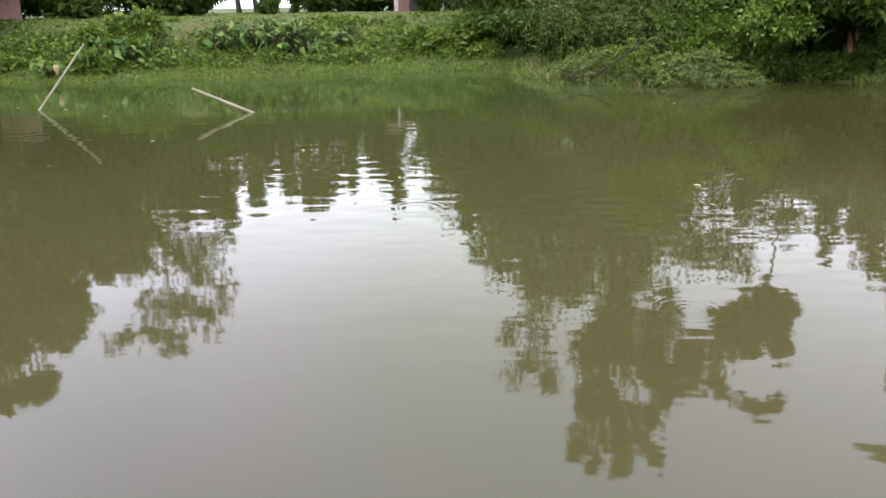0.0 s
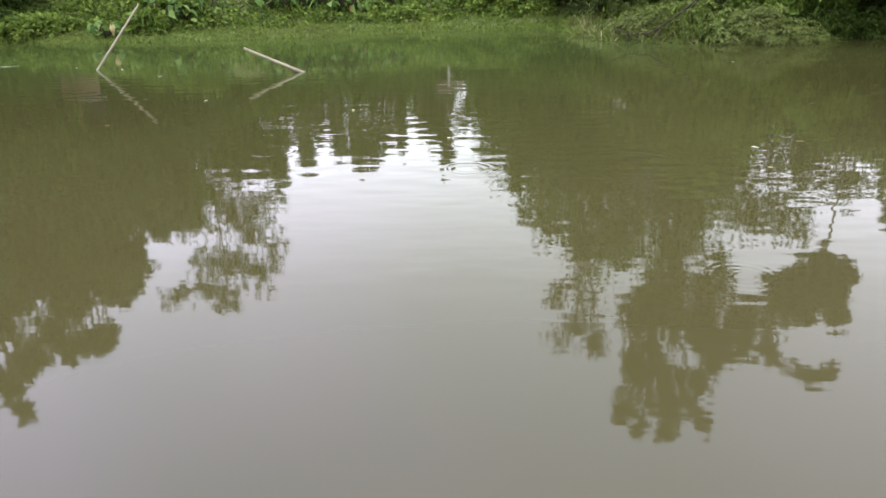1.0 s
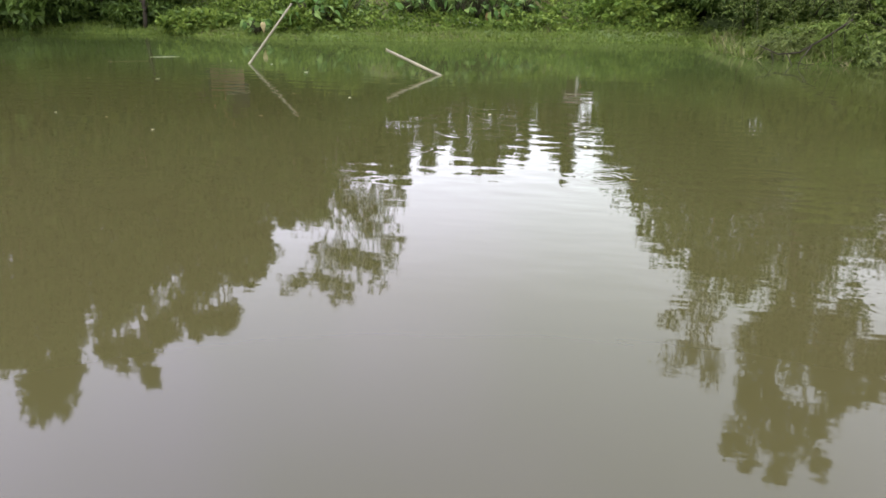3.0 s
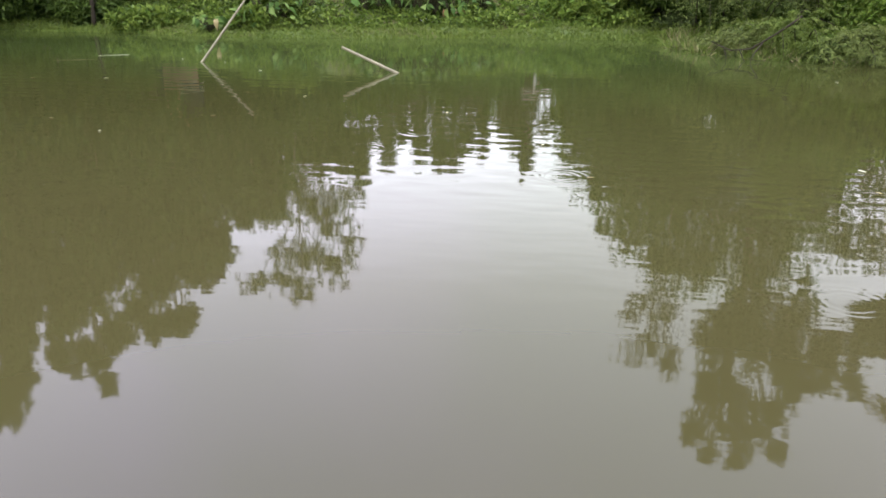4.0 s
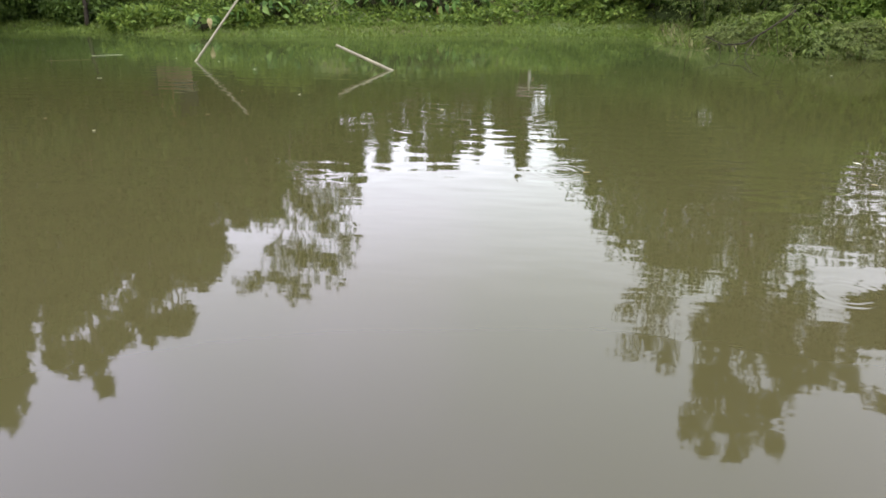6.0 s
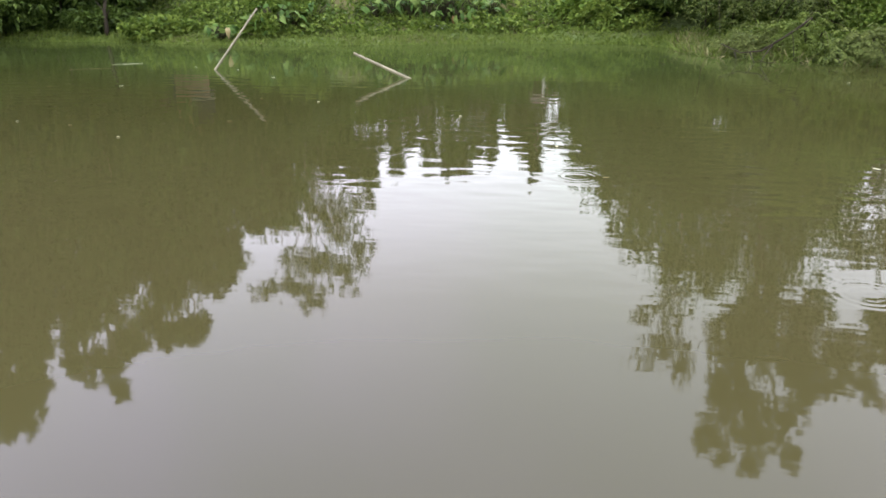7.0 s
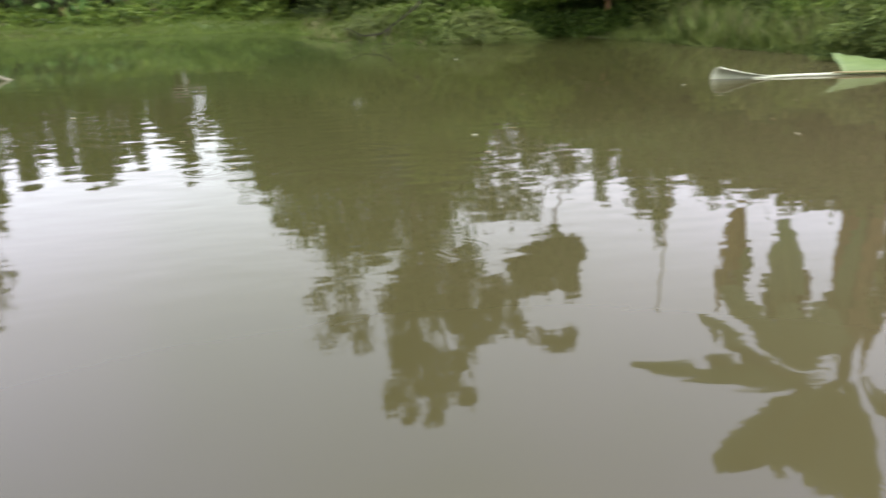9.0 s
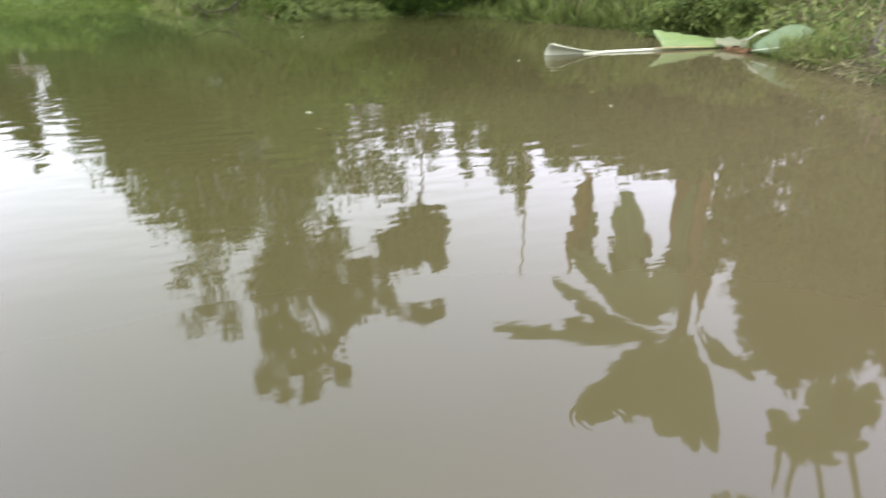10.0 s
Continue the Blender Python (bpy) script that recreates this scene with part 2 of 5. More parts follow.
M_PALE = rough_material("pale_stalk", [(0.3, (0.28, 0.31, 0.17)), (0.7, (0.42, 0.44, 0.29))], 3, 0.6, 0.1, (1, 6, 6))
M_YELLOW = rough_material("yellowed_leaf", [(0.3, (0.15, 0.125, 0.045)), (0.7, (0.26, 0.215, 0.085))], 6, 0.7)
M_BROWNLEAF = rough_material("withered_leaf", [(0.3, (0.070, 0.042, 0.015)), (0.7, (0.145, 0.080, 0.028))], 5, 0.7, gloss=0.2)
M_BARK = rough_material("bark", [(0.3, (0.055, 0.045, 0.034)), (0.7, (0.13, 0.11, 0.085))], 5, 0.9, 0.6, (1, 1, 0.25))
M_TWIG = rough_material("wet_twig", [(0.3, (0.016, 0.014, 0.009)), (0.7, (0.036, 0.030, 0.019))], 9, 0.9, gloss=0.05)
M_BAMBOO = rough_material("weathered_bamboo", [(0.3, (0.105, 0.098, 0.052)), (0.7, (0.205, 0.19, 0.105))], 5, 0.7, 0.2, (1, 1, 0.2))
M_STEM = rough_material("banana_stem", [(0.3, (0.018, 0.022, 0.009)), (0.7, (0.042, 0.04, 0.018))], 3, 0.9, 0.3, (1, 1, 0.2), gloss=0.05)
M_WALL = rough_material("pink_plaster", [(0.3, (0.17, 0.092, 0.066)), (0.7, (0.24, 0.14, 0.10))], 1.5, 0.85, 0.2)
M_POST = rough_material("pale_post_paint", [(0.3, (0.28, 0.25, 0.22)), (0.7, (0.38, 0.35, 0.32))], 3, 0.7, 0.1)
M_ROOF = rough_material("rusty_roof_sheet", [(0.3, (0.075, 0.05, 0.042)), (0.7, (0.13, 0.09, 0.07))], 2, 0.8, 0.3, (6, 1, 1), gloss=0.2)
# doorways and windows are plates with their unlit inside put into the colour
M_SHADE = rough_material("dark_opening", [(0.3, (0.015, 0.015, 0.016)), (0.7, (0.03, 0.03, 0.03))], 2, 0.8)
M_STRAW = leaf_material("dry_straw", (0.054, 0.052, 0.020), (0.118, 0.110, 0.044), (0.230, 0.210, 0.096), 0.8, 0.1)
M_SOIL = rough_material("reddish_soil", [(0.3, (0.038, 0.034, 0.020)), (0.7, (0.078, 0.068, 0.042))], 2.5, 0.95, 0.8, gloss=0.2)
M_LITTER = rough_material("grey_scrap", [(0.3, (0.22, 0.23, 0.23)), (0.7, (0.36, 0.37, 0.37))], 9, 0.8)


def ground_material():
    m, n, l, p = material("bank_soil")
    coord, big, fine, mix = n.new("ShaderNodeTexCoord"), n.new("ShaderNodeTexNoise"), n.new("ShaderNodeTexNoise"), n.new("ShaderNodeMix")
    mix.data_type = "RGBA"
    big.inputs["Scale"].default_value, big.inputs["Detail"].default_value = 0.55, 6.0
    fine.inputs["Scale"].default_value, fine.inputs["Detail"].default_value = 9.0, 6.0
    l.new(coord.outputs["Object"], big.inputs["Vector"])
    l.new(coord.outputs["Object"], fine.inputs["Vector"])
    soil = ramp(n, [(0.3, (0.050, 0.050, 0.018)), (0.7, (0.092, 0.086, 0.032))])
    turf = ramp(n, [(0.3, (0.040, 0.060, 0.016)), (0.7, (0.085, 0.115, 0.035))])
    cover = ramp(n, [(0.45, (0, 0, 0)), (0.62, (1, 1, 1))])
    l.new(fine.outputs["Fac"], soil.inputs["Fac"])
    l.new(fine.outputs["Fac"], turf.inputs["Fac"])
    l.new(big.outputs["Fac"], cover.inputs["Fac"])
    l.new(cover.outputs["Color"], mix.inputs["Factor"])
    l.new(turf.outputs["Color"], mix.inputs["A"])
    l.new(soil.outputs["Color"], mix.inputs["B"])
    l.new(mix.outputs["Result"], p.inputs["Base Color"])
    p.inputs["Roughness"].default_value, p.inputs["Specular IOR Level"].default_value = 0.95, 0.1
    b = n.new("ShaderNodeBump")
    b.inputs["Strength"].default_value, b.inputs["Distance"].default_value = 0.6, 0.05
    l.new(fine.outputs["Fac"], b.inputs["Height"])
    l.new(b.outputs[0], p.inputs["Normal"])
    return m


M_GROUND = ground_material()


# ---- building helpers ----
def spot(az, d, z=0.0):
    """A place at az degrees to the left of straight ahead and d plan units off; z in metres."""
    return Vector((-math.sin(radians(az)) * d * SCALE, math.cos(radians(az)) * d * SCALE, z))


def raised(el, d):
    """The height in metres of what the water mirrors at el degrees, d plan units off."""
    return (d * math.tan(radians(el)) - 2.0) * SCALE


def unit(v):
    return v / np.maximum(np.linalg.norm(v, axis=-1, keepdims=True), 1e-9)


def mesh_np(name, verts, faces, mat, smooth=False):
    me = bpy.data.meshes.new(name)
    verts, faces = np.asarray(verts, np.float32).reshape(-1, 3), np.asarray(faces, np.int32)
    me.vertices.add(len(verts))
    me.vertices.foreach_set("co", verts.ravel())
    n, k = faces.shape
    me.loops.add(n * k)
    me.loops.foreach_set("vertex_index", faces.ravel())
    me.polygons.add(n)
    me.polygons.foreach_set("loop_start", np.arange(0, n * k, k, dtype=np.int32))
    me.polygons.foreach_set("use_smooth", np.full(n, smooth))
    me.update(calc_edges=True)
    me.materials.append(mat)
    return me


def part_of(parent, name, me, label=""):
    ob = new(name, me)
    ob.parent = parent
    return tagged(ob, label) if label else ob


def thing(name, at, label, category, group="", kind=""):
    ob = new(name)
    ob.matrix_world = Matrix.Translation(at) if isinstance(at, Vector) else at
    ob.empty_display_size = 0.2
    return tagged(ob, label, category, group, kind)


def leaf_quads(rng, at, axis, length, width, fold=0.18, roll=1.0, offset=0):
    """One folded, pointed leaf a row: base, two sides and tip."""
    n = len(at)
    axis = unit(axis)
    ref = unit(rng.normal(size=(n, 3)) * roll + (0, 0, 1.0))
    side = unit(np.cross(axis, ref))
    up = np.cross(side, axis)
    length, width = np.broadcast_to(length, n)[:, None], np.broadcast_to(width, n)[:, None]
    mid = at + axis * length * 0.45
    v = np.stack([at, mid + side * width * 0.5 + up * width * fold, at + axis * length - up * length * fold * 0.6, mid - side * width * 0.5 + up * width * fold], 1)
    f = np.arange(4 * n).reshape(n, 4) + offset
    return v.reshape(-1, 3), f


def tube(points, radii, sides=7):
    """A tapered tube along points: vertices and quads."""
    p = np.asarray(points, float)
    t = unit(np.gradient(p, axis=0))
    ref = np.array([0.31, 0.87, 0.38]) if abs(t[0] @ np.array([0.31, 0.87, 0.38])) < 0.9 else np.array([1.0, 0, 0])
    a = unit(np.cross(t, ref))
    b = np.cross(t, a)
    ang = np.linspace(0, 2 * np.pi, sides, endpoint=False)
    r = np.broadcast_to(radii, len(p))[:, None, None]
    v = p[:, None] + r * (np.cos(ang)[None, :, None] * a[:, None] + np.sin(ang)[None, :, None] * b[:, None])
    f = []
    for i in range(len(p) - 1):
        for k in range(sides):
            k2 = (k + 1) % sides
            f.append((i * sides + k, i * sides + k2, (i + 1) * sides + k2, (i + 1) * sides + k))
    mid0, mid1 = len(p) * sides, len(p) * sides + 1
    for k in range(sides):
        k2 = (k + 1) % sides
        f.append((mid0, k2, k, k))
        f.append((mid1, (len(p) - 1) * sides + k, (len(p) - 1) * sides + k2, (len(p) - 1) * sides + k2))
    v = np.concatenate([v.reshape(-1, 3), p[:1], p[-1:]])
    return v, f


def mesh_tubes(name, tubes, mat):
    bm = bmesh.new()
    for v, f in tubes:
        vs = [bm.verts.new(c) for c in v]
        for q in f:
            ids = list(dict.fromkeys(q))
            bm.faces.new([vs[i] for i in ids])
    for face in bm.faces:
        face.smooth = True
    me = bpy.data.meshes.new(name)
    bm.to_mesh(me)
    bm.free()
    me.materials.append(mat)
    return me


def bent(a, b, sag, rng, n=7, wobble=0.0):
    """A curve from a to b that bows by sag (upwards if positive)."""
    t = np.linspace(0, 1, n)[:, None]
    p = np.asarray(a) * (1 - t) + np.asarray(b) * t
    p[:, 2] += (4 * t * (1 - t))[:, 0] * sag
    p[1:-1] += rng.normal(size=(n - 2, 3)) * wobble
    return p


# ---- pond, ground ----
SHORE_M = np.array([(-25.5, 0.8), (-25.5, 11.9), (-21.5, 16.8), (-18.8, 19.3), (-16.2, 19.9), (-14.2, 19.9), (-11.8, 19.7), (-9.2, 19.2), (-6.3, 19.8), (-2.0, 20.8), (0.8, 20.8), (1.7, 19.6), (2.3, 17.9), (3.5, 16.9), (5.2, 16.6), (6.3, 17.0), (7.4, 17.1),
                    (8.3, 15.9), (9.2, 14.3), (10.2, 12.4), (10.7, 10.9), (10.4, 9.6), (10.1, 8.7), (9.8, 7.4), (9.5, 6.4), (9.9, 5.4), (10.8, 3.4), (9.4, 0.8)])


def inland(x, y):
    """The distance in metres to the shoreline: positive on land, negative on the water."""
    p = np.stack([np.ravel(x), np.ravel(y)], -1).astype(float)
    best, inside = np.full(len(p), 1e9), np.zeros(len(p), bool)
    for a, b in zip(SHORE_M, np.roll(SHORE_M, -1, 0)):
        ab = b - a
        t = np.clip(((p - a) @ ab) / (ab @ ab), 0, 1)
        best = np.minimum(best, np.linalg.norm(p - a - t[:, None] * ab, axis=1))
        cross = (a[1] > p[:, 1]) != (b[1] > p[:, 1])
        with np.errstate(divide="ignore", invalid="ignore"):
            xi = a[0] + (p[:, 1] - a[1]) / (b[1] - a[1]) * ab[0]
        inside ^= cross & (p[:, 0] < xi)
    return np.where(inside, -best, best).reshape(np.shape(x))


def lumps(x, y):
    return (np.sin(x * 1.9 + np.sin(y * 1.3) * 1.7) * np.sin(y * 2.3 + np.sin(x * 0.9) * 1.4) + 0.5 * np.sin(x * 4.7 + y * 3.1) * np.sin(y * 5.3 - x * 2.2)) * 0.07


def ground_z(x, y):
    x, y = np.asarray(x, float), np.asarray(y, float)
    s = inland(x, y)
    rise = np.interp(s, [-4, -1.0, 0.0, 1.2, 2.0, 3.4, 4.2, 60, 900], [-0.9, -0.45, 0.0, 0.24, 0.55, 1.30, 1.40, 1.38, 1.3])
    near = np.interp(s, [-4, -1.0, 0.0, 1.0, 3.0, 900], [-0.9, -0.45, 0.0, 0.18, 0.35, 0.6])
    k = np.clip((y / SCALE - 1.5) / 5.0, 0, 1)
    k = k * k * (3 - 2 * k)
    return near * (1 - k) + rise * k + lumps(x, y) * np.clip(s / 0.8, 0, 1) * np.clip((80 - s) / 60, 0, 1)


xs = np.unique(np.concatenate([-np.geomspace(34, 1500, 14), np.arange(-34, 20, 0.35), np.geomspace(20, 1500, 14)]))
ys = np.unique(np.concatenate([-np.geomspace(8, 1500, 14), np.arange(-8, 34, 0.35), np.geomspace(34, 1500, 16)]))
gx, gy = np.meshgrid(xs, ys)
gv = np.stack([gx, gy, ground_z(gx, gy)], -1).reshape(-1, 3)
gi = np.arange(len(xs) * len(ys)).reshape(len(ys), len(xs))
gf = np.stack([gi[:-1, :-1], gi[:-1, 1:], gi[1:, 1:], gi[1:, :-1]], -1).reshape(-1, 4)
tagged(new("ground", mesh_np("ground", gv, gf, M_GROUND, True)), "earth bank with turf and bare brown soil round the pond", "ground", kind="structure")

drops = random.Random(21)
RINGS = [(drops.uniform(-5.0, 4.5), drops.uniform(6.0, 11.0), drops.uniform(0.06, 0.2), 0.07, drops.uniform(0.00006, 0.00018)) for _ in range(8)]
RINGS += [(-2.35, 7.3, 0.20, 0.085, 0.0002), (-0.35, 6.6, 0.17, 0.075, 0.0003), (-3.6, 7.9, 0.14, 0.075, 0.0003), (1.35, 4.2, 0.16, 0.06, 0.0001), (-1.9, 8.4, 0.32, 0.10, 0.0003), (1.05, 6.7, 0.45, 0.12, 0.0004), (-4.2, 5.2, 0.22, 0.08, 0.0003), (2.03, 1.56, 0.09, 0.035, 0.00003)]
wx, wy = (-28.0, 13.5), (0.4, 23.5)
wv = [(wx[0], wy[0], 0), (wx[1], wy[0], 0), (wx[1], wy[1], 0), (wx[0], wy[1], 0)]
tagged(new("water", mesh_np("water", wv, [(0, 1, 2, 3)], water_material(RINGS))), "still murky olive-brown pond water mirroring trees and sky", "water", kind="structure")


# ---- trees ----
def crown_mesh(name, rng, blobs, count, size, mat, droop=0.2, tight=0.16, aspect=0.55, core=0.2, fringe=0.10):
    """Leaves in many small clumps on the shells of uneven blobs (centre, radii)."""
    lobes = []
    for c, r in blobs:
        c, r = np.asarray(c, float), np.asarray(r, float)
        lobes.append((c, r * 0.82))
        for d in unit(rng.normal(size=(6, 3))):
            lobes.append((c + d * r * rng.uniform(0.65, 0.95), r * rng.uniform(0.25, 0.48)))
    total = sum(r[0] * r[1] + r[0] * r[2] for _, r in lobes)
    vs, fs, off = [], [], 0
    for c, r in lobes:
        n = max(30, int(count * (r[0] * r[1] + r[0] * r[2]) / total))
        k = max(5, n // 60)
        d = unit(rng.normal(size=(k, 3)))
        clump = np.asarray(c) + d * np.asarray(r) * rng.uniform(0.25, 1.15, (k, 1)) ** 0.7
        pick = rng.integers(0, k, n)
        at = clump[pick] + rng.normal(size=(n, 3)) * np.asarray(r).mean() * tight * rng.uniform(0.5, 1.5, (k, 1))[pick]
        axis = d[pick] * 0.7 + rng.normal(size=(n, 3)) * 0.7 - np.array([0, 0, droop])
        ln = size * rng.uniform(0.6, 1.4, n)
        if core:
            m = int(n * core)
            deep = np.asarray(c) + unit(rng.normal(size=(m, 3))) * np.asarray(r) * rng.uniform(0.05, 0.6, (m, 1)) ** 0.5
            at, axis = np.concatenate([at, deep]), np.concatenate([axis, rng.normal(size=(m, 3))])
            ln = np.concatenate([ln, size * rng.uniform(1.6, 2.6, m)])
        m = int(n * fringe)
        if m:
            way = unit(rng.normal(size=(max(3, m // 7), 3)))
            pick = rng.integers(0, len(way), m)
            out = np.asarray(c) + way[pick] * np.asarray(r) * rng.uniform(0.95, 1.5, (m, 1)) + rng.normal(size=(m, 3)) * np.asarray(r).mean() * 0.07
            at, axis = np.concatenate([at, out]), np.concatenate([axis, way[pick] + rng.normal(size=(m, 3)) * 0.6])
            ln = np.concatenate([ln, size * rng.uniform(0.5, 1.1, m)])
        v, f = leaf_quads(rng, at, axis, ln, ln * aspect, offset=off)
        vs.append(v)
        fs.append(f)
        off += len(v)
    return mesh_np(name, np.concatenate(vs), np.concatenate(fs), mat)


def tree(seed, az, d, blobs, label, count=7000, size=0.24, mat=None, trunk_r=0.16, lean=(0, 0), name="tree", tight=0.16, aspect=0.55, group="", core=0.2, root=None):
    """blobs: (degrees to the left, mirrored height in degrees, half width in plan units, half height in plan units) of each mass of the crown."""
    rng = np.random.default_rng(seed)
    foot = spot(az, root or d)
    foot.z = float(ground_z(foot.x, foot.y)) - 0.05
    ob = thing(name, foot, label, "tree", group)
    put = []
    for baz, el, w, h in blobs:
        dd = d + rng.uniform(-1.2, 1.2)
        c = spot(baz, dd, raised(el, dd)) - foot
        put.append((np.array(c), np.array([w * SCALE, min(w, 3.0) * 0.8 * SCALE, h * SCALE])))
    top = max(put, key=lambda b: b[0][2])[0]
    trunk = bent((0, 0, 0), (top[0] * 0.55 + lean[0], top[1] * 0.5 + lean[1], top[2] * 0.92), 0, rng, 9, 0.08)
    part_of(ob, "trunk", mesh_tubes("trunk", [tube(trunk, np.linspace(trunk_r, trunk_r * 0.22, 9) * np.r_[1.35, np.ones(8)], 8)], M_BARK))
    for c, r in put:
        h = np.clip((c[2] - r[2] * 0.9) / max(top[2], 0.1), 0.12, 0.85)
        a = trunk[int(h * 8)]
        limb = part_of(ob, "limb", mesh_tubes("limb", [tube(bent(a, c, 0.1, rng, 6, 0.08), np.linspace(trunk_r * 0.42, 0.02, 6), 5)], M_BARK))
        for _ in range(4):
            e = c + unit(rng.normal(size=3)) * r * 0.9
            part_of(limb, "twig", mesh_tubes("twig", [tube(bent(c * 0.8 + a * 0.2, e, 0.1, rng, 5, 0.05), np.linspace(trunk_r * 0.2, 0.012, 5), 4)], M_BARK))
    part_of(ob, "crown", crown_mesh("crown", rng, put, count, size, mat or M_TREE, tight=tight, aspect=aspect, core=core))
    return ob


# tall dense belt past the far bank
BELT = "tall dense dark green tree behind the far bank"
tree(11, 52, 33, [(52, 20, 4, 4), (54, 12, 4, 4), (50, 8, 4, 3), (48.6, 22.0, 1.6, 2.2)], BELT, 18000, 0.18, group="belt of trees", core=0.4)
tree(12, 45, 33, [(46.0, 26.6, 0.9, 1.4), (44.9, 27.0, 0.8, 1.4), (43.8, 26.0, 0.7, 1.3), (47.1, 23.6, 0.9, 1.4), (45.4, 21.5, 2.4, 2.6), (43.2, 20.5, 1.9, 2.4), (45, 14, 4, 3.5), (42, 9, 3.5, 3)], BELT, 22000, 0.19, group="belt of trees", core=0.4)
tree(13, 38.5, 33, [(41.1, 24.2, 0.55, 1.0), (40.2, 25.6, 0.55, 0.8), (39.3, 25.4, 0.5, 0.8), (38.5, 26.0, 0.42, 0.8), (38.15, 27.7, 0.24, 0.36), (37.3, 24.6, 0.6, 0.8), (36.2, 24.2, 0.6, 0.7), (39.5, 21.2, 2.2, 2.0), (37.5, 20.0, 1.9, 2.0), (38, 13, 4, 3.5), (36, 12.0, 3.2, 2.8), (41, 8, 3, 3), (40.4, 16.6, 2.6, 2.2), (36.8, 16.0, 2.2, 2.2)], BELT, 22000, 0.19, group="belt of trees", core=0.4)
tree(14, 32.5, 33, [(35.0, 23.2, 0.6, 0.8), (34.2, 24.5, 0.45, 0.6), (33.4, 24.2, 0.5, 0.6), (32.4, 24.2, 0.5, 0.6), (31.8, 24.1, 0.36, 0.8), (30.6, 21.3, 0.6, 0.8), (29.2, 20.5, 0.6, 0.8), (33.6, 20.3, 1.7, 1.9), (31.2, 18.2, 1.8, 2.2), (33, 14.5, 2.8, 3), (30, 13.8, 2.2, 2.6), (33, 12.8, 3.4, 2.8)], BELT, 22000, 0.19, group="belt of trees", core=0.4)
tree(15, 27.5, 36, [(28.2, 15.6, 1.8, 2.0), (26.2, 12.5, 2.4, 2.6), (29, 11.2, 2.8, 2.6), (25.2, 8.6, 2.2, 1.8), (25.6, 10.8, 1.6, 1.8), (25.6, 15.4, 1.5, 1.9), (24.2, 15.6, 1.0, 1.4)], BELT, 22000, 0.19, group="belt of trees", core=0.35)
tree(16, 22.5, 45, [(22.8, 23.0, 1.1, 1.1), (21.4, 21.4, 1.3, 1.4), (19.6, 21.6, 1.0, 1.2), (18.5, 19.8, 0.7, 1.1), (25.2, 22.4, 1.2, 0.9), (26.8, 22.3, 0.7, 0.7), (23.4, 20.4, 1.4, 1.4), (20.4, 18.2, 1.5, 1.5), (24.2, 17.2, 1.5, 0.9), (21.6, 15.8, 2.0, 1.4), (18.6, 16.0, 0.9, 1.0)],
     "slender tree with a thin feathery greyish crown", 11500, 0.165, M_LACY, 0.07, name="feathery_tree", tight=0.24, core=0.0)
tree(17, 20, 47, [(20, 8.4, 3.5, 2.0), (23, 8.6, 3.5, 2.0), (17.4, 8.0, 2.4, 1.9), (25.2, 13.0, 1.1, 2.0), (21.9, 12.4, 1.1, 2.0), (19.6, 12.4, 1.3, 1.8), (17.7, 12.8, 0.8, 1.8)], "leafy tree of middle height far behind the bank", 17000, 0.30)
# far row with sky between the trunks
FAR = [(1.0, 13.7, 0.6), (2.2, 13.2, 1.25), (4.9, 14.9, 0.5), (5.7, 13.2, 1.0), (6.5, 12.9, 0.55), (8.3, 13.4, 0.62), (9.4, 13.6, 0.55), (10.4, 14.6, 0.95), (11.7, 14.4, 1.1), (13.2, 13.7, 1.05), (14.4, 12.9, 0.85), (15.6, 14.3, 0.9), (17.9, 15.4, 0.95), (19.3, 14.6, 0.75), (21.0, 14.6, 1.1), (22.5, 14.4, 0.88), (24.9, 12.6, 0.8), (26.2, 13.2, 0.8)]
for i, (faz, fel, fw) in enumerate(FAR):
    tree(30 + i, faz, 62, [(faz, fel - 1.2, fw * 0.78, 1.2), (faz + 0.1, fel - 2.6, fw * 0.98, 1.3), (faz - 0.1, 8.8, fw * 1.08, 1.5), (faz, 6.6 + (i % 4) * 0.3, fw * 1.7, 1.8)],
         "slim far tree with a narrow crown", 4200, 0.27, trunk_r=0.15, group="far row of slim trees")
tree(52, 8.5, 60, [(3.6, 10.6, 1.2, 1.6), (6.6, 10.2, 1.2, 1.5), (8.8, 10.4, 1.0, 1.6), (11.4, 10.0, 1.2, 1.5), (15.8, 10.6, 1.2, 1.6), (18.6, 11.6, 1.0, 1.6), (7.4, 9.6, 0.6, 1.8), (4.0, 9.6, 0.6, 1.8)], "far tree with a thin open crown", 3600, 0.24, M_LACY, 0.1, name="feathery_tree", tight=0.3, core=0.0)
tree(40, 12, 56, [(15.4, 7.2, 2.6, 1.5), (12, 7.0, 3.0, 1.8), (9, 6.2, 2.6, 2.0), (6.4, 5.8, 2.4, 1.8), (7.6, 8.5, 0.7, 1.2)], "broad low far tree beyond the bank", 13000, 0.36)
tree(41, 1, 56, [(4.4, 5.4, 1.8, 1.8), (4.1, 7.4, 0.8, 1.1), (-0.5, 6.6, 2.4, 2.6), (-2.5, 8, 2.6, 3.0)], "broad low far tree beyond the bank", 10000, 0.36)
